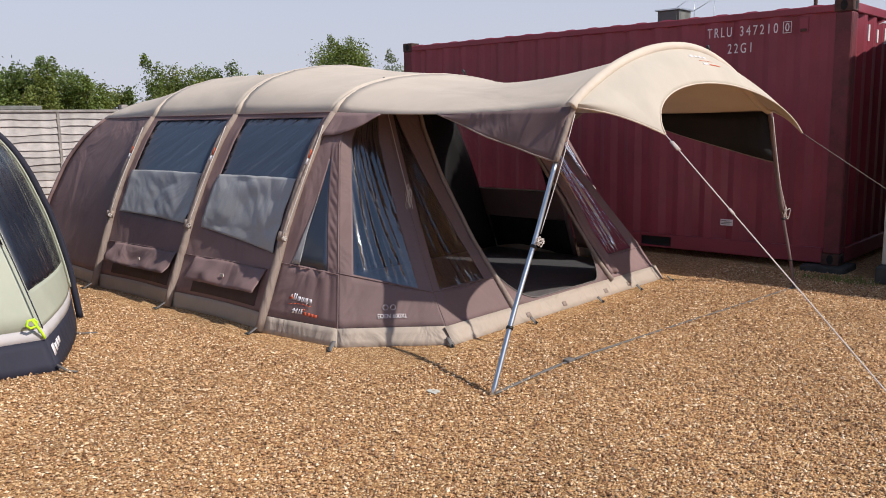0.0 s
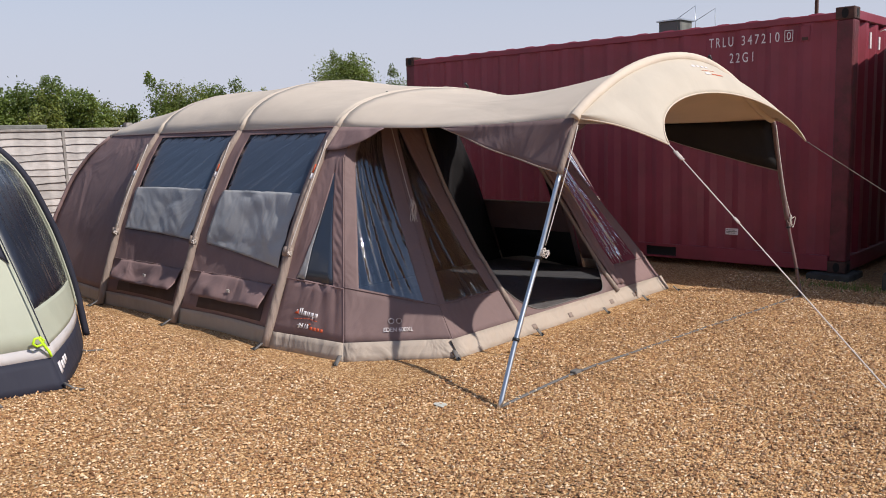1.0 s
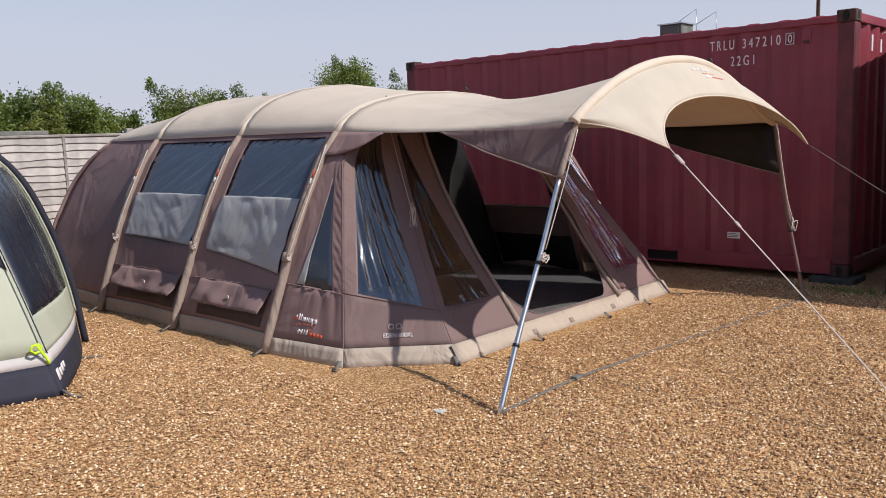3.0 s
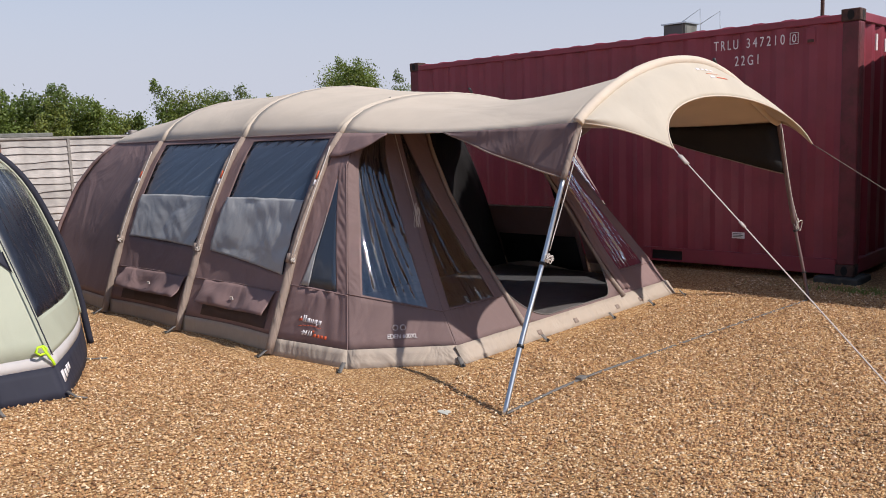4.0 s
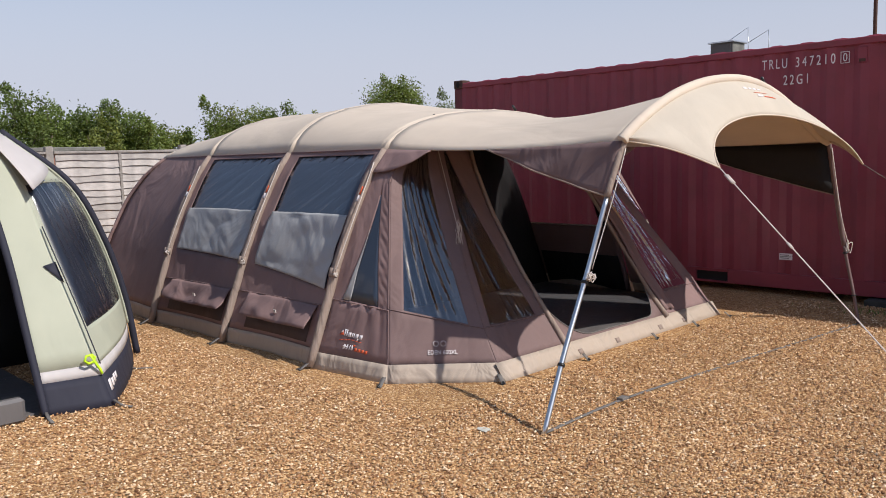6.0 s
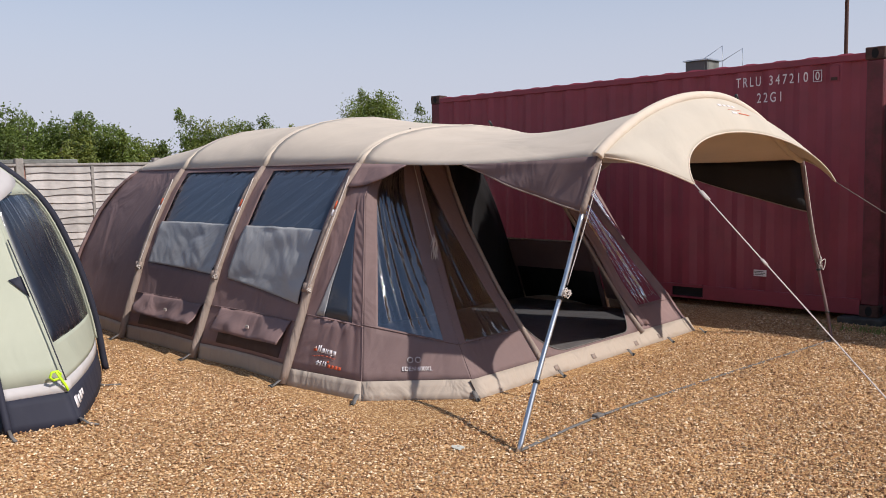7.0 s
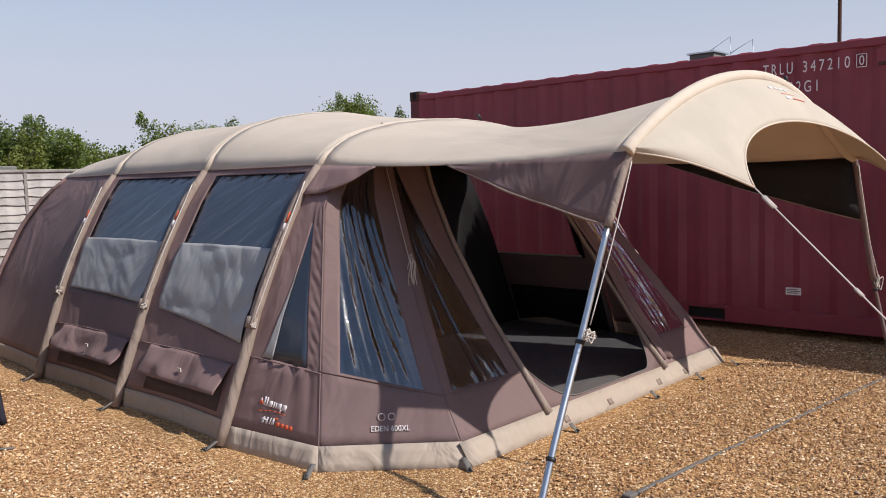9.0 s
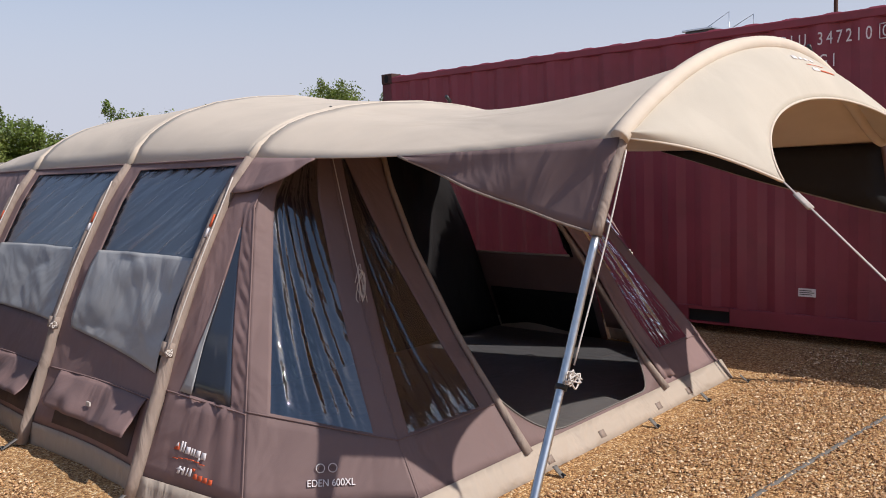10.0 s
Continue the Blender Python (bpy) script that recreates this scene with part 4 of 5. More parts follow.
for s, t0, leg, f0, reach in ((-1, 0.0, LEGL, 0.5, 0.98), (1, 1.0, LEGR, 0.40, 1.14)):
    low = Vector(leg[0]).lerp(Vector(leg[1]), reach)

    def wing(f, v):
        ff = f0 + (1 - f0) * f
        top = canopy(ff, t0)
        bot = canopy(f0, t0).lerp(low, f)
        bot.z -= 0.02 * math.sin(math.pi * f)
        p = top.lerp(bot, v)
        p.y += 0.012 * math.sin(f * 14 + v * 5) * v
        return p
    # wing in the darkened brown, so its shade is partly colour
    sheet("canopy_wing", wing, span(0, 1, 24), span(0, 1, 8), TAUPE_SHADED, tent, "brown triangular side wing of the canopy")
    # extra black sheet behind the wing, put in to darken its shaded inside
    sheet("wing_shade_sheet", lambda f, v: wing(f, v) + Vector((0, -s * 0.012, 0)), span(0.01, 0.99, 12), span(0.02, 0.98, 4), INNER, tent, "added black sheet that stands for shade inside the wing", t=0.002)
    tube("wing_hem", [wing(f, 1) for f in span(0, 1, 20)], 0.006, SLEEVE, tent, seg=6)

    def flap(f, v):
        top = canopy(0.235 * f, t0)
        drop = 0.18 * (1 - f ** 2.2)
        return top + Vector((0.02, s * (0.01 + 0.85 * drop), -max(0.006, drop))) * v + Vector((0, s * 0.006 * math.sin(f * 15) * v, 0))
    sheet("canopy_flap", flap, span(0, 1, 16), span(0, 1, 5), BROWN, tent, "brown cloth flap under the roof edge")
    # legs: sleeve above, galvanised tube below
    c = curve_through(leg, 8)
    cut = 8 if s < 0 else 16
    tube("canopy_leg_sleeve", c[:cut + 1], 0.021, SLEEVE if s < 0 else TAUPE_SHADED, tent, "beige sleeve on the canopy leg", seg=12)
    pole = tube("canopy_leg", c[cut:], 0.016 if s < 0 else 0.014, STEEL if s < 0 else TAUPE_SHADED, tent, "galvanised steel telescopic canopy leg" if s < 0 else "dull canopy leg", seg=12)
    for i in (17, 25):
        j = min(i, len(c) - 2)
        tube("leg_collar", [c[j], c[j].lerp(c[j + 1], 0.28)], 0.022, BLACK, pole, "black plastic collar", seg=12)

# guy lines and straps
strap_end = Vector((1.7, -4.2, 0.0))
tube("guy_strap", [TIPL.lerp(strap_end, f) for f in span(0, 1, 6)], 0.0065, STRAP, tent, "grey webbing guy strap", seg=8, flat=0.4)
tube("buckle", [TIPL.lerp(strap_end, 0.295), TIPL.lerp(strap_end, 0.315)], 0.014, STRAP, tent, "grey plastic buckle", seg=8, flat=0.4)
tube("buckle", [TIPL.lerp(strap_end, 0.03), TIPL.lerp(strap_end, 0.065)], 0.02, STRAP, tent, "grey plastic buckle", seg=8, flat=0.4)
guy_end = Vector((1.42, 0.0, 0.17))
tube("guy_line", [TIPR.lerp(guy_end, f) for f in span(0, 1, 8)], 0.003, WEB, tent, "thin guy line", seg=6)
ground_strap = [(-0.335, -5.05, 0.008), (-0.36, -4.24, 0.010), (-0.29, -3.2, 0.005), (-0.19, -2.1, 0.003), (-0.08, -1.02, 0.006)]
tube("ground_strap", curve_through(ground_strap, 10), 0.015, WEB, tent, "grey webbing strap lying on the gravel between the canopy legs", seg=8, flat=0.25)
part("buckle", box_bm(-0.385, -4.27, 0.008, -0.335, -4.20, 0.028, 0.004), WEB, tent, "grey strap buckle")


def coil(p, size, seed, parent, tall=0.6, thick=0.0035):
    """A hanging bunch of cord."""
    rng = random.Random(seed)
    pts = []
    for i in range(16):
        a = i * 2.3 + rng.uniform(-0.5, 0.5)
        k = rng.uniform(0.55, 1.0)
        pts.append(Vector(p) + Vector((rng.uniform(-0.5, 0.5) * size * 0.5, k * math.cos(a) * size * 0.5, -0.4 * size + k * math.sin(a) * size * tall)))
    return tube("guy_cord", curve_through(pts, 5), thick, ROPE, parent, "bundled pale guy cord", seg=6)


coil((-0.375, -4.535, 0.87), 0.08, 1, tent, 0.45, 0.003)
tube("guy_cord", curve_through([(-0.37, -4.17, 1.60), (-0.365, -4.32, 1.3), (-0.375, -4.53, 0.88)], 6), 0.0035, ROPE, tent, "pale cord", seg=6)
coil((-0.19, -0.99, 0.72), 0.11, 2, tent)
tube("guy_cord", curve_through([(-0.30, -1.10, 1.55), (-0.22, -1.09, 1.0), (-0.17, -1.01, 0.68)], 6), 0.005, ROPE, tent, "pale cord", seg=6)
coil((-1.95, -1.45, 0.88), 0.09, 3, tent)
hang = [pick(edge_2(z), -1) + Vector((0.03, -0.012, 0.02)) for z in (1.62, 1.25, 1.0)]
coil(hang[2] + Vector((0.03, -0.02, 0)), 0.08, 6, tent, 1.5, 0.002)
tube("guy_cord", curve_through(hang, 6), 0.0025, ROPE, tent, "pale cord", seg=6)
for k in (1, 2, 3):
    p = station(k, -uz(0.72)) + Vector((0.06, -0.07, 0))
    coil(p, 0.05, 10 + k, tent, 0.45, 0.003)
    top = station(k, -uz(1.55)) + Vector((0.03, -0.07, 0))
    mid = station(k, -uz(1.1)) + Vector((0.08, -0.07, 0))
    tube("guy_cord", curve_through([top, mid, p], 6), 0.004, ROPE, tent, "pale cord", seg=6)
    lp = station(k, -uz(1.27)) + Vector((0, -0.02, 0.008))
    tan = (station(k, -uz(1.40)) - station(k, -uz(1.14))).normalized()
    nn = Vector((0.55, -0.75, 0.3))
    nn = (nn - tan * nn.dot(tan)).normalized()
    ee = tan.cross(nn)
    for z0_, z1_, w_, m_ in ((-0.05, 0.0, 0.011, WHITEP), (0.01, 0.08, 0.007, REDLOGO)):
        sheet("emblem", lambda a, b: lp + nn * (0.0365 - 0.3 * (a * w_) ** 2 / 0.04) + ee * a * w_ + tan * (z0_ + (z1_ - z0_) * b), span(-1, 1, 2), span(0, 1, 2), m_, tent, "small printed emblem", t=0.001)
for p in ((-2.70, -3.58, 1.93), (-2.62, -2.63, 2.02), (-0.37, -2.30, 2.10)):
    tube("roof_loop", [Vector(p) + Vector((0, 0.02, -0.03)), Vector(p) + Vector((0, -0.02, 0.01))], 0.012, BLACK, tent, "dark roof toggle", seg=8)


# pegs with webbing loops round the foot of the tent
def peg(x, y, dx, dy, k=1.0):
    p = thing("tent_peg", 0, "dark tent peg through a grey webbing loop", "tent peg", "pegs round the tent")
    d = Vector((dx, dy, 0)).normalized()
    a = Vector((x, y, 0.05))
    side = d.cross(Vector((0, 0, 1)))
    sheet("loop", lambda u, v: a + side * (u - 0.5) * 0.032 + d * 0.10 * k * v + Vector((0, 0, -0.045 * v)), span(0, 1, 2), span(0, 1, 4), WEB, p, "grey webbing loop", t=0.004)
    tube("pin", [a + d * 0.10 * k + Vector((0, 0, -0.025)), a + d * 0.09 * k + Vector((0, 0, -0.1))], 0.005, BLACK, p, seg=6)
    tube("hook", [a + d * 0.085 * k + Vector((0, 0, -0.03)), a + d * 0.125 * k + Vector((0, 0, -0.034))], 0.005, BLACK, p, seg=6)


for x, y, dx, dy in ((-1.83, -4.98, 0.5, -0.9), (-1.27, -4.40, 0.9, -0.5), (-1.17, -3.55, 1, 0), (-1.16, -2.6, 1, 0), (-1.15, -1.95, 1, 0), (-1.13, -1.40, 1, 0.3),
                     (-2.62, -5.06, 0, -1), (-3.98, -5.07, 0, -1), (-5.38, -5.07, 0, -1)):
    peg(x, y, dx, dy, 0.55 if x > -1.2 else 1.0)
peg(1.62, -4.18, 1, -0.28)

# printing on the cloth
def on_side(a, z):
    return edge_c(z).lerp(edge_1(z), a)


def on_corner(a, z):
    return edge_1(z).lerp(edge_2(z), a)


def print_glyph(f, a, z, w, h, lean, material, cap=1.0):
    """One slanting printed shape; cap narrows its head."""
    n = (f(a + w, z) - f(a, z)).cross(f(a, z + h) - f(a, z)).normalized() * 0.006
    sheet("print", lambda i, j: f(a + w * (0.5 + (i - 0.5) * (1 + (cap - 1) * j)) + lean * j, z + h * j) + n, span(0, 1, 2), span(0, 1, 2), material, tent, "printed logo shape", t=0.001)


print_glyph(on_side, 0.285, 0.266, 0.065, 0.030, 0.012, REDLOGO, 0.1)
print_glyph(on_side, 0.30, 0.281, 0.036, 0.018, 0.008, WHITEP, 0.1)
for a, w, h, z in ((0.348, 0.022, 0.046, 0.262), (0.378, 0.022, 0.046, 0.261), (0.408, 0.05, 0.030, 0.259), (0.466, 0.018, 0.030, 0.257), (0.492, 0.018, 0.030, 0.256), (0.518, 0.05, 0.030, 0.254), (0.548, 0.018, 0.016, 0.238), (0.576, 0.052, 0.030, 0.251)):
    print_glyph(on_side, a, z, w, h, 0.010, WHITEP, 0.85)
for i in range(6):
    print_glyph(on_side, 0.29 + i * 0.056, 0.228 + 0.009 * math.sin(i * 0.62), 0.058, 0.004, 0, REDLOGO)
print_glyph(on_side, 0.345, 0.186, 0.09, 0.010, 0.0, WHITEP, 0.3)
for a, w in ((0.36, 0.03), (0.405, 0.026), (0.448, 0.016), (0.474, 0.032)):
    print_glyph(on_side, a, 0.170, w, 0.034, 0.016, WHITEP, 0.6)
for i in range(4):
    print_glyph(on_side, 0.525 + i * 0.05, 0.166 - i * 0.002, 0.042, 0.022, 0.008, REDLOGO, 0.85)
print_glyph(on_side, 0.51, 0.196, 0.03, 0.012, 0.005, REDLOGO)


def text_on(f, a0, z0, a1, body, h, name):
    o = f(a0, z0)
    ex = (f(a1, z0) - o)
    w = ex.length
    ex.normalize()
    ez = (f(a0, z0 + 0.2) - o)
    ez = (ez - ex * ez.dot(ex)).normalized()
    m = Matrix((ex, ez, ex.cross(ez))).transposed().to_4x4()
    m.translation = o + ex.cross(ez) * 0.008
    lettering(body, h, w, name, WHITEP, tent, m, "white printed letters")


text_on(on_corner, 0.38, 0.175, 0.66, "EDEN 600XL", 0.031, "print")
for a in (0.47, 0.545):
    o = on_corner(a, 0.245)
    n = Vector((0.75, -0.6, 0.35)).normalized()
    pts = []
    for i in range(17):
        t = 2 * math.pi * i / 16
        ex = Vector((0.6, 0.78, 0)).normalized()
        ey = n.cross(ex)
        pts.append(o + n * 0.01 + ex * math.cos(t) * 0.019 + ey * math.sin(t) * 0.019)
    tube("print", pts, 0.002, WHITEP, tent, "white printed ring", seg=5)
    tube("print", [o + n * 0.01 + (q_ - o - n * 0.01) * 0.55 for q_ in pts], 0.003, TAUPE_SHADED, tent, "grey printed disc", seg=5)
for t0, t1, v0, v1, m_ in ((0.462, 0.472, 0.30, 0.37, WHITEP), (0.476, 0.484, 0.32, 0.37, WHITEP), (0.488, 0.496, 0.33, 0.38, WHITEP), (0.50, 0.508, 0.34, 0.39, WHITEP), (0.48, 0.52, 0.46, 0.468, REDLOGO), (0.486, 0.50, 0.52, 0.575, WHITEP), (0.504, 0.535, 0.545, 0.57, REDLOGO)):
    sheet("print", lambda a, b: valance(a, b) + Vector((0.0035, 0, 0.0025)), span(t0, t1, 5), span(v0, v1, 2), m_, tent, "printed logo shape", t=0.0008)

# ---- inside the tent ----
gb = bmesh.new()
outline = ((-6.9, YC - 2.0), (-2.6, YC - 2.03), (-1.98, -4.8), (-1.50, -4.28), (-1.42, -2.85), (-1.50, -1.42), (-1.98, -0.9), (-2.6, YC + 2.03), (-6.9, YC + 2.0))
gf = gb.faces.new([gb.verts.new((x, y, 0.024)) for x, y in outline])
g = thicken(part("groundsheet", gb, SHEET), 0.03)
tagged(g, "grey sewn-in groundsheet on the tent floor", "groundsheet")
inner = thing("inner_tent", 0, "black cloth sleeping compartment hung inside the tent", "inner tent")
sheet("front_wall", lambda y, z: (-3.70 + 0.02 * math.sin(y * 23) * min(1, z * 2), YC + y * (table(z, SIDE_Z, SIDE_R) - 0.06), 0.03 + z), span(-1, 1, 40), span(0.0, 1.65, 10), INNER, inner, "black cloth dividing wall with soft folds")
sheet("roof", lambda x, y: (x, YC + y * 1.2, 1.67 + 0.12 * (1 - y * y)), span(-6.3, -3.93, 6), span(-1, 1, 12), INNER, inner)
for s in (-1, 1):
    sheet("side_wall", lambda x, z: (x, YC + s * (table(z, SIDE_Z, SIDE_R) - 0.14), 0.03 + z), span(-6.4, -3.93, 6), span(0, 1.64, 10), INNER, inner)

sheet("side_lining", lambda x, z: (x, YC + table(z, SIDE_Z, SIDE_R) - 0.05, 0.03 + z), span(-3.68, -2.6, 6), span(0.0, 0.40, 4), INNER, inner, "black lining along the foot of the wall")

# ---- second tent ----
def second_tent():
    t2 = thing("sage_tent", 0, "sage green and navy family tent with a dark side window", "tent")
    # foot of the front seam, and the arch behind it
    FB = [Vector(p) for p in ((-2.83, -6.48, 0.0), (-3.07, -6.55, 0.5), (-3.33, -6.63, 1.0), (-3.54, -6.71, 1.45), (-3.78, -6.86, 1.85))]
    AR = [Vector(p) for p in ((-4.2, -5.76, 0.0), (-4.2, -5.83, 0.5), (-4.2, -5.97, 1.0), (-4.2, -6.2, 1.45), (-4.2, -6.67, 1.85))]
    JB = [Vector(p) for p in ((-2.92, -6.885, 0.0), (-3.11, -6.90, 0.5), (-3.33, -6.91, 1.0), (-3.55, -6.95, 1.45), (-3.78, -7.02, 1.85))]
    cF, cA, cJ = curve_through(FB, 10), curve_through(AR, 10), curve_through(JB, 10)
    L = len(cF) - 1
    pt = lambda c, v: c[int(min(L, max(0, v * L)))].lerp(c[min(L, int(min(L, max(0, v * L))) + 1)], v * L - int(v * L))

    def side(a, v):
        p = pt(cF, v).lerp(pt(cA, v), a)
        b = math.sin(math.pi * a) * 0.05
        return p + Vector((0.45, 0.85, 0.2)) * b

    front = lambda a, v: pt(cJ, v).lerp(pt(cF, v), a)
    vw0, vw1 = 0.25, 0.76
    win = lambda a, v: 0.04 < a < 0.93 and vw0 < v < vw1
    aa = cuts(0.0, 0.04, 0.93, 1.0, n=6)
    sheet("side_panel", side, aa, cuts(0.135, vw0, vw1, 1.0, n=8), SAGE, t2, "sage green side panel", skip=win)
    sheet("side_window", side, span(0.03, 0.94, 8), span(vw0 - 0.01, vw1 + 0.01, 12), BLACKPANE, t2, "black shiny plastic window", t=0.002)
    sheet("pale_band", side, span(0, 1, 12), span(0.10, 0.135, 2), PALEBAND, t2, "pale grey band above the skirt")
    sheet("skirt", side, span(0, 1, 12), span(0.0, 0.10, 4), NAVY, t2, "navy skirt")
    sheet("front_panel", front, span(0, 1, 8), span(0.135, 1, 16), SAGE, t2, "sage green front panel")
    sheet("pale_band", front, span(0, 1, 8), span(0.10, 0.135, 2), PALEBAND, t2, "pale grey band above the skirt")
    sheet("skirt", front, span(0, 1, 8), span(0.0, 0.10, 4), NAVY, t2, "navy skirt")
    tube("arch_sleeve", [p + Vector((0.02, 0.03, 0.01)) for p in cA], 0.027, NAVY, t2, "navy sleeved arch", seg=12)
    tube("piping", [side(0.95, v) + Vector((0.012, 0.012, 0.006)) for v in span(0.14, 0.98, 40)], 0.009, SAGE, t2, "sage green piping beside the arch", seg=6)
    tube("door_jamb", [p + Vector((0.01, 0, 0)) for p in cJ], 0.024, NAVY, t2, "navy door edge", seg=10)
    # hood over the side window
    low = lambda a: 0.735 + 0.13 * a
    sheet("hood", lambda a, v: side(a, low(a) + (0.98 - low(a)) * v) + Vector((0.10, 0.03, 0.02)) * (1 - v) * (1 - 0.8 * a), span(-0.03, 0.93, 12), span(0, 1, 6), PALEBAND, t2, "pale grey hood above the window")
    # body behind the arch
    body = lambda f, v: pt(cA, v) + Vector((-2.6 * f, 0.12 * math.sin(math.pi * f), 0.12 * math.sin(math.pi * f)))
    sheet("rear_body", body, span(0, 1, 10), span(0, 1, 14), NAVY, t2, "navy tent body")
    roof = lambda f, a: pt(cA, 1.0).lerp(Vector((-4.6, -9.4, 1.85)), a) + Vector((-2.6 * f, 0, 0.28 * math.sin(math.pi * a)))
    sheet("roof", roof, span(0, 1, 4), span(0, 1, 12), NAVY, t2, "navy roof")
    fr = lambda f, a: pt(cJ, 1.0).lerp(Vector((-4.0, -8.8, 1.85)), a).lerp(pt(cA, 1.0).lerp(Vector((-4.6, -9.4, 1.85)), a), f) + Vector((0, 0, 0.2 * math.sin(math.pi * a)))
    sheet("front_roof", fr, span(0, 1, 6), span(0, 1, 10), SAGE, t2, "sage green porch roof")
    tri = lambda f, a: pt(cJ, 1.0).lerp(pt(cF, 1.0), a).lerp(pt(cA, 1.0), f)
    sheet("porch_top", tri, span(0, 1, 6), span(0, 1, 6), SAGE, t2)
    sheet("inside_wall", lambda y, z: (-4.5, y, z), span(-9.0, -6.4, 6), span(0.02, 1.8, 6), INNER, t2, "dark inside of the tent")
    part("door_threshold", box_bm(-2.98, -8.4, 0.0, -2.9, -7.0, 0.16, 0.02), SHEET, t2, "dark grey door threshold")
    part("floor", box_bm(-6.6, -9.0, 0.004, -3.0, -6.7, 0.02), SHEET, t2)
    sheet("corner_patch", lambda i, j: front(1 - 0.3 * i * (1 - j), 0.40 + 0.07 * j + 0.06 * i * (1 - j)) + Vector((0.012, -0.004, 0.004)), span(0, 1, 2), span(0, 1, 4), NAVY, t2, "small navy triangular patch", t=0.003)
    # cord, lime tensioner and pegs
    tube("cord", curve_through([pt(cF, 0.60) + Vector((0.03, 0, 0)), pt(cF, 0.35) + Vector((0.05, 0.0, 0)), pt(cF, 0.14) + Vector((0.05, 0, 0))], 8), 0.0045, NAVY, t2, "dark cord", seg=6)
    q = pt(cF, 0.15) + Vector((0.05, -0.06, 0.0))
    tube("tensioner", [q + Vector((0, math.cos(i * 1.1) * 0.035, 0.02 + math.sin(i * 1.1) * 0.03)) for i in range(8)] + [q + Vector((0.01, 0.06, -0.06)), q + Vector((0.01, 0.07, -0.09))], 0.009, LIME, t2, "neon lime cord tensioner", seg=6)
    for a, b, v0, v1 in ((0.05, 0.09, 0.035, 0.07), (0.10, 0.13, 0.04, 0.065), (0.14, 0.17, 0.045, 0.07), (0.18, 0.205, 0.05, 0.07)):
        sheet("print", lambda x, y: side(x, y) + Vector((0.012, -0.008, 0.01)), span(a, b, 3), span(v0, v1, 2), WHITEP, t2, "white printed logo shape", t=0.002)
    for p, d in ((FB[0], Vector((0.7, 0.25, 0))), (JB[0], Vector((0.9, -0.1, 0))), (Vector((-3.7, -6.05, 0.0)), Vector((0.6, 0.8, 0)))):
        tube("peg_strap", [p + Vector((0, 0, 0.04)), p + d * 0.1 + Vector((0, 0, 0.012)), p + d * 0.22 + Vector((0, 0, 0.012))], 0.012, WEB, t2, "grey peg strap", seg=6, flat=0.4)


second_tent()


# ---- behind the container and fence ----
lamp = thing("pole", 0, "tall slim dark metal pole behind the container", "pole")
tube("shaft", [(-8.8, 25.0, z) for z in (0, 4, 8, 13)], 0.07, RUST, lamp, seg=12)
part("base_plate", box_bm(-9.0, 24.8, 0, -8.6, 25.2, 0.03, 0.005), RUST, lamp)

back = thing("flat_roofed_building", 0, "low grey flat-roofed building behind the container", "building")
part("wall", box_bm(-7.0, 3.6, 0, -2.2, 7.0, 2.8), PLINTH, back)
part("roof", box_bm(-7.1, 3.5, 2.8, -2.1, 7.1, 2.9, 0.01), PLINTH, back)
hatch = thing("roof_vent_box", 0, "grey sheet-metal vent box on the flat roof", "vent")
part("body", box_bm(-4.18, 4.0, 2.9, -3.80, 4.4, 3.235, 0.006), PLINTH, hatch)
part("lid", box_bm(-4.21, 3.96, 3.235, -3.77, 4.44, 3.258, 0.004), STEEL, hatch, "pale metal lid")
part("louvre", box_bm(-4.14, 3.985, 2.95, -3.84, 4.0, 3.21), WEB, hatch)
tube("stay_wire", [(-3.95, 4.1, 3.25), (-3.60, 4.1, 3.44), (-3.59, 4.1, 2.9)], 0.006, STEEL, hatch, seg=6)
tube("stay_wire", [(-3.60, 4.1, 3.20), (-3.27, 4.1, 3.36), (-3.26, 4.1, 2.9)], 0.006, STEEL, hatch, seg=6)

roofb = thing("low_outbuilding", 0, "low brick outbuilding with a flat capped roof", "building")
part("wall", box_bm(-13.2, -4.1, 0, -11.6, -3.0, 1.83), mat("brick_wall", (0.28, 0.13, 0.09), var=0.3, scale=14), roofb)
part("roof", box_bm(-13.3, -4.18, 1.83, -11.5, -2.92, 1.90, 0.01), PLINTH, roofb, "pale flat roof slab")


def leaves(name, clumps, count, size, material, parent, seed):
    rng = np.random.default_rng(seed)
    clumps = np.array(clumps, float)
    w = clumps[:, 3] ** 2
    idx = rng.choice(len(clumps), count, p=w / w.sum())
    d = rng.normal(size=(count, 3))
    d /= np.linalg.norm(d, axis=1)[:, None]
    r = clumps[idx, 3:4] * rng.uniform(0.35, 1.0, (count, 1)) ** 0.5 * (1 + 0.25 * rng.normal(size=(count, 1)))
    c = clumps[idx, :3] + d * r * np.array([1, 1, 0.85])
    a = rng.normal(size=(count, 3))
    a /= np.linalg.norm(a, axis=1)[:, None]
    b = np.cross(a, rng.normal(size=(count, 3)))
    b /= np.linalg.norm(b, axis=1)[:, None]
    s = size * rng.uniform(0.6, 1.5, (count, 1))
    v = np.stack([c - a * s, c + b * s * 0.55, c + a * s, c - b * s * 0.55], 1).reshape(-1, 3)
    f = np.arange(count * 4).reshape(-1, 4)
    me = bpy.data.meshes.new(name)
    me.from_pydata(v.tolist(), [], f.tolist())
    return link(name, me, material, parent)


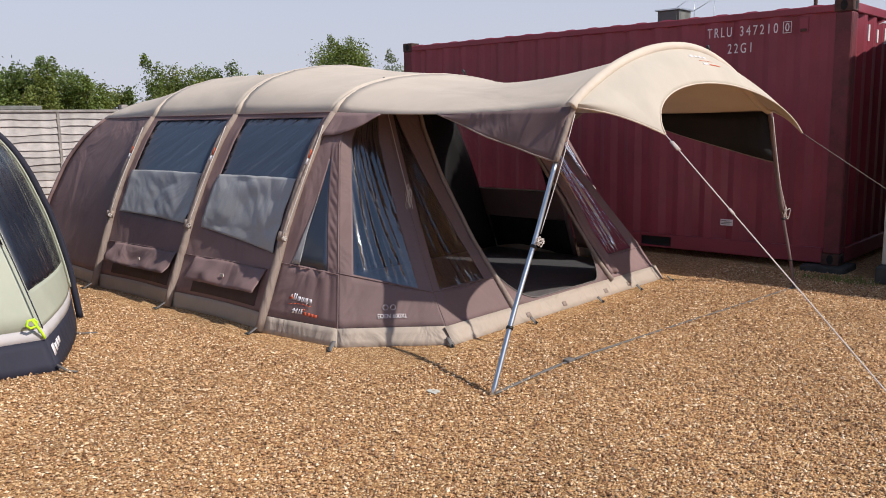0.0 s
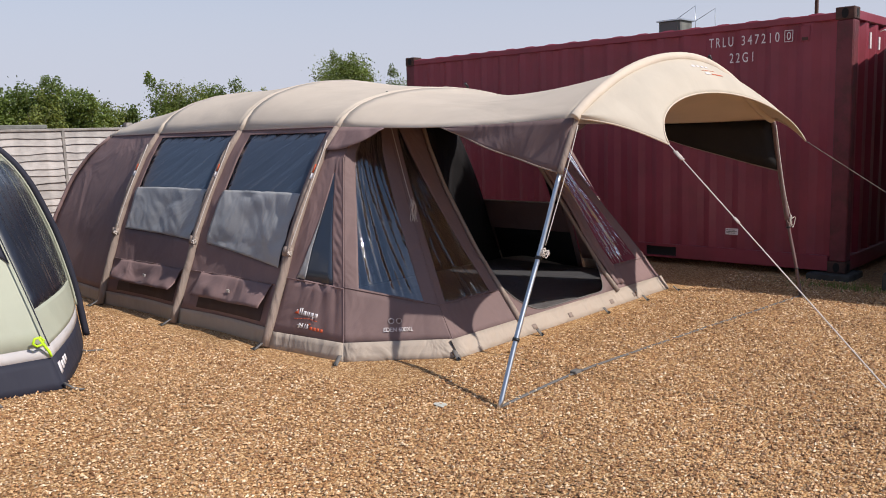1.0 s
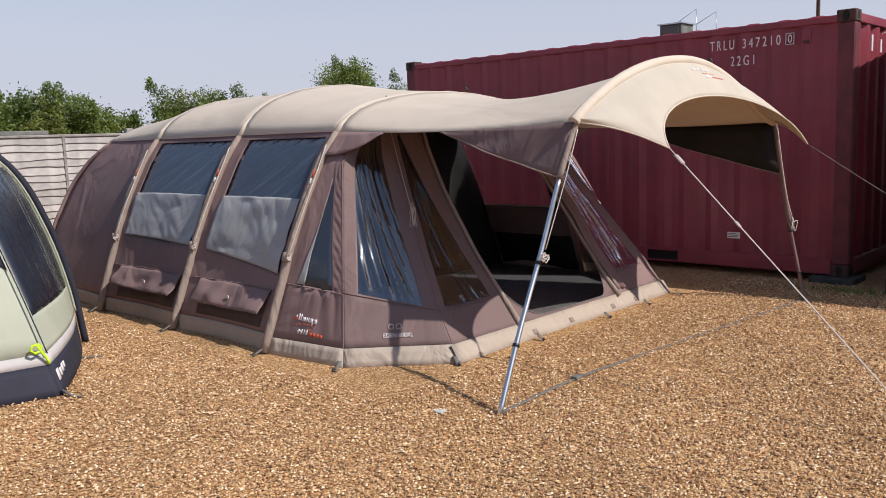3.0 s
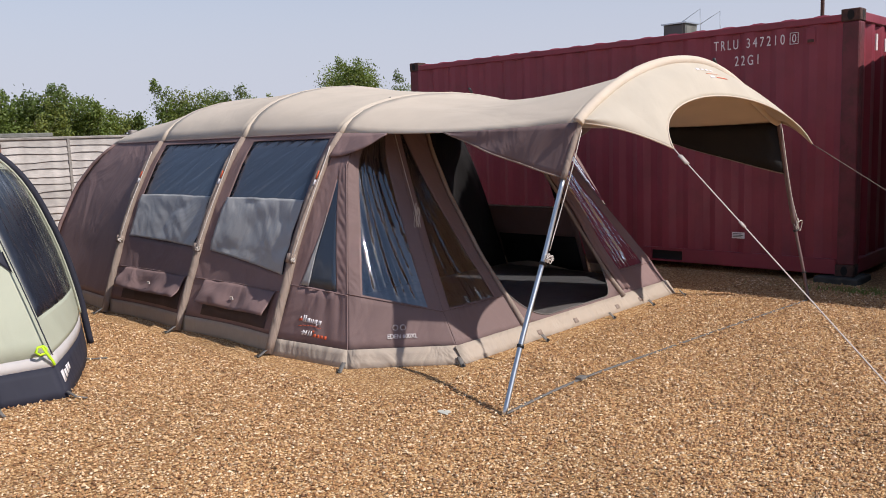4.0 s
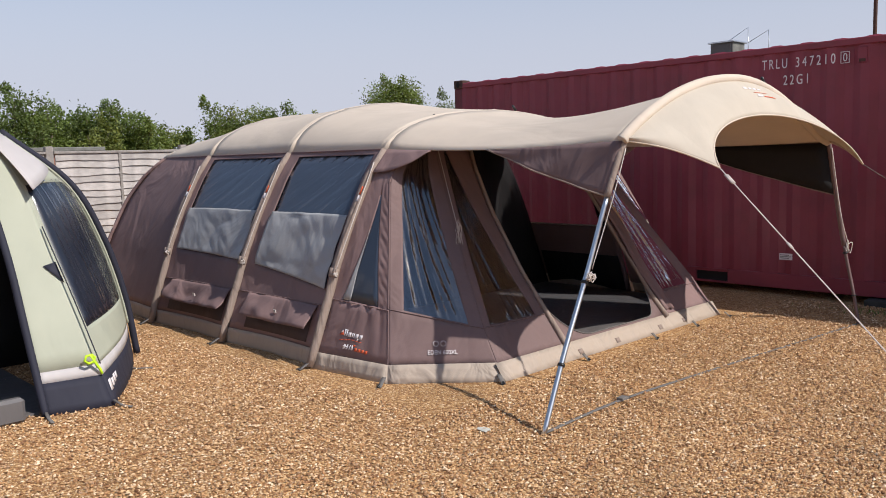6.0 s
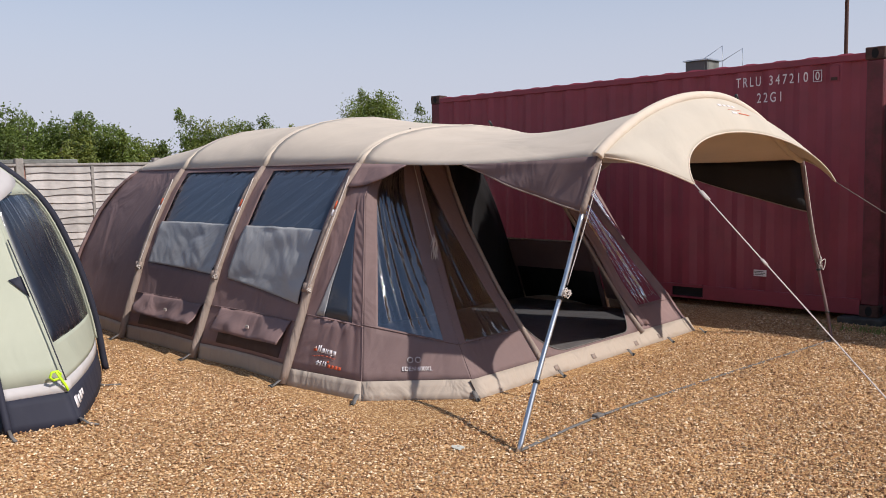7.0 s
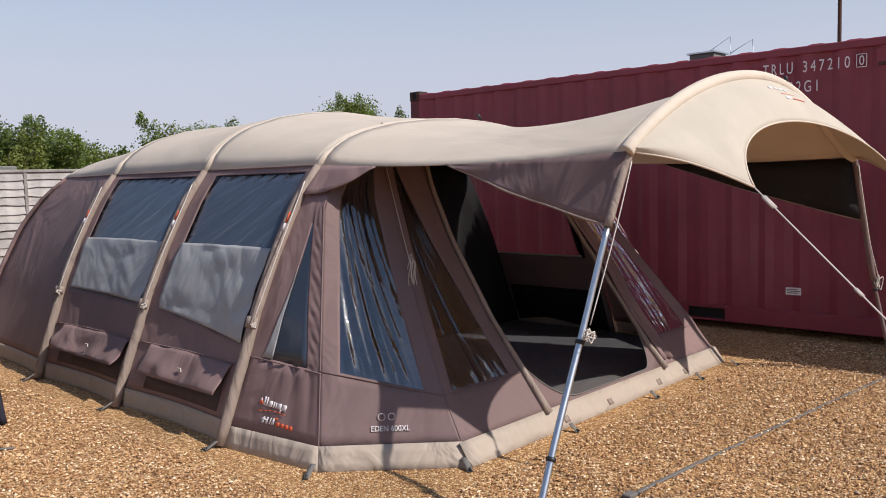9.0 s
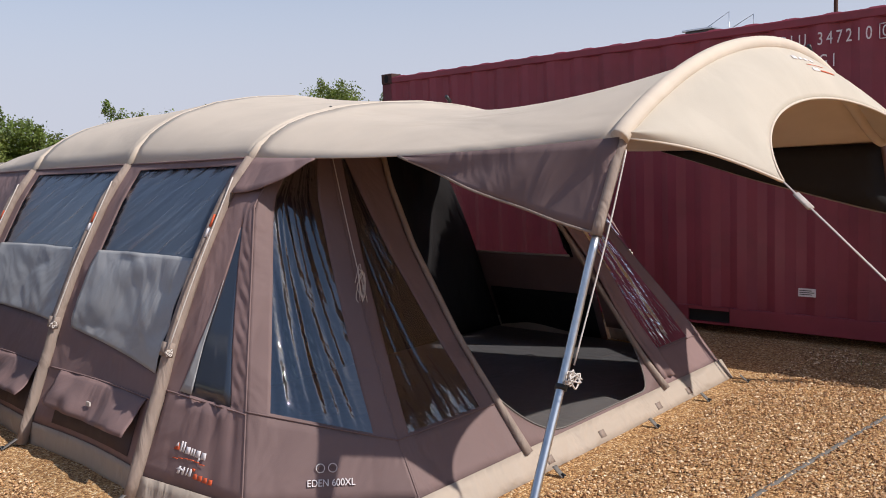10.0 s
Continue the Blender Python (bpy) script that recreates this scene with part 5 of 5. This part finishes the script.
def tree(x, y, height, spread, seed, material, count=9000, leaf=0.06, label="leafy green hawthorn tree behind the fence", bare=0.25, name="tree"):
    rng = random.Random(seed)
    t = thing(name, 0, label, name)
    base = Vector((x, y, 0))
    top = base + Vector((rng.uniform(-0.3, 0.3), rng.uniform(-0.3, 0.3), height * 0.8))
    tube("trunk", [base, base.lerp(top, 0.4) + Vector((0.08, 0.05, 0)), top], 0.1, BARK, t, seg=8, radii=[0.12, 0.08, 0.02])
    clumps = []
    for i in range(16):
        a = i * 2.4 + rng.uniform(-0.4, 0.4)
        h = rng.uniform(bare, 0.82) * height
        rr = spread * rng.uniform(0.35, 1.0) * (1.15 - 0.75 * (h / height))
        s = base.lerp(top, min(0.95, h / height * 0.8))
        e = base + Vector((math.cos(a) * rr, math.sin(a) * rr, h + rng.uniform(0.1, 0.22) * height))
        tube("limb", [s, s.lerp(e, 0.5) + Vector((0, 0, 0.1)), e], 0.03, BARK, t, seg=6, radii=[0.035, 0.02, 0.006])
        clumps.append((e.x, e.y, min(e.z, height), spread * rng.uniform(0.22, 0.42)))
        m = s.lerp(e, 0.6)
        clumps.append((m.x, m.y, m.z, spread * rng.uniform(0.25, 0.4)))
    for i in range(22):
        # thin shoots above the crown
        c = rng.choice(clumps)
        p = Vector(c[:3])
        q = p + Vector((rng.uniform(-0.2, 0.2), rng.uniform(-0.2, 0.2), c[3] * rng.uniform(1.0, 1.5)))
        clumps.append((q.x, q.y, q.z, 0.10))
        clumps.append((q.x, q.y, q.z - 0.15, 0.14))
    leaves("crown", clumps, count, leaf, material, t, seed)
    return t


HEDGE_Y = [-8.0, -5.5, -3.0, -1.7, -1.3, -0.95, -0.55, -0.05, 0.45, 0.65, 0.95, 1.35, 1.6, 1.9, 2.2, 3.0, 3.8, 4.3, 6.0]
HEDGE_Z = [3.7, 3.5, 3.15, 2.95, 2.95, 3.0, 2.8, 2.64, 2.62, 2.52, 2.75, 2.3, 2.42, 2.68, 2.84, 3.02, 2.88, 2.8, 2.5]
hedge_y = (-8.0, -6.9, -5.9, -5.0, -4.2, -3.5, -2.85, -2.25, -1.75, -1.3, -0.9, -0.5, -0.05, 0.4, 0.85, 1.75, 2.15, 2.6, 3.05, 3.5, 4.0, 4.5, 5.1, 5.9)
for i, y in enumerate(hedge_y):
    h = table(y, HEDGE_Y, HEDGE_Z)
    h += table(y, [0.5, 0.85, 1.2, 1.75, 2.15, 2.6, 3.5, 4.0, 4.6], [0, -0.2, -0.3, -0.35, -0.1, 0.2, 0.2, 0.0, -0.1])
    wide = 0.42 if i == 14 else 0.62 + 0.08 * (h - 2.5)
    tagged(tree(-16.5 + 0.35 * math.sin(i * 2.2), y, h - 0.14, wide * 1.25, 20 + i, (LEAF, LEAF2, LEAF3, LEAF)[i % 4], 12000, 0.028, "ragged green hedge shrub behind the fence", 0.2, "shrub"), group="hedge shrubs")
for i, y in enumerate((-6.4, -4.6, -3.0, -1.9, -1.0, -0.1, 0.5, 2.4, 3.2, 4.2)):
    tagged(tree(-18.0, y, table(y, HEDGE_Y, HEDGE_Z) - 0.3, 1.1, 60 + i, LEAF3, 7000, 0.04, "dark green hedge shrub behind the fence", 0.1, "shrub"), group="hedge shrubs")
tree(-21.3, 12.2, 3.95, 1.8, 51, LEAF, 42000, 0.036, "round-headed green tree beyond the container", 0.4)
tree(-20.5, 14.0, 3.35, 1.6, 52, LEAF3, 22000, 0.036, "small green tree beyond the container", 0.3)


def grass_tufts():
    rng = np.random.default_rng(9)
    n = 500
    c = np.stack([np.concatenate([rng.normal(0.1, 0.25, n // 2), rng.normal(0.6, 0.5, n - n // 2)]), rng.normal(-0.42, 0.09, n)], 1)
    h = rng.uniform(0.02, 0.07, n)
    a = rng.uniform(0, 6.28, n)
    w = 0.004
    v = np.zeros((n, 3, 3))
    v[:, 0, :2] = c - np.stack([np.cos(a), np.sin(a)], 1) * w
    v[:, 1, :2] = c + np.stack([np.cos(a), np.sin(a)], 1) * w
    v[:, 2, :2] = c + rng.normal(0, 0.02, (n, 2))
    v[:, 2, 2] = h
    me = bpy.data.meshes.new("grass")
    me.from_pydata(v.reshape(-1, 3).tolist(), [], np.arange(n * 3).reshape(-1, 3).tolist())
    tagged(link("grass", me, LEAF), "thin grass and weeds along the foot of the shed", "grass", kind="stuff")


grass_tufts()
loose_stones(190000)
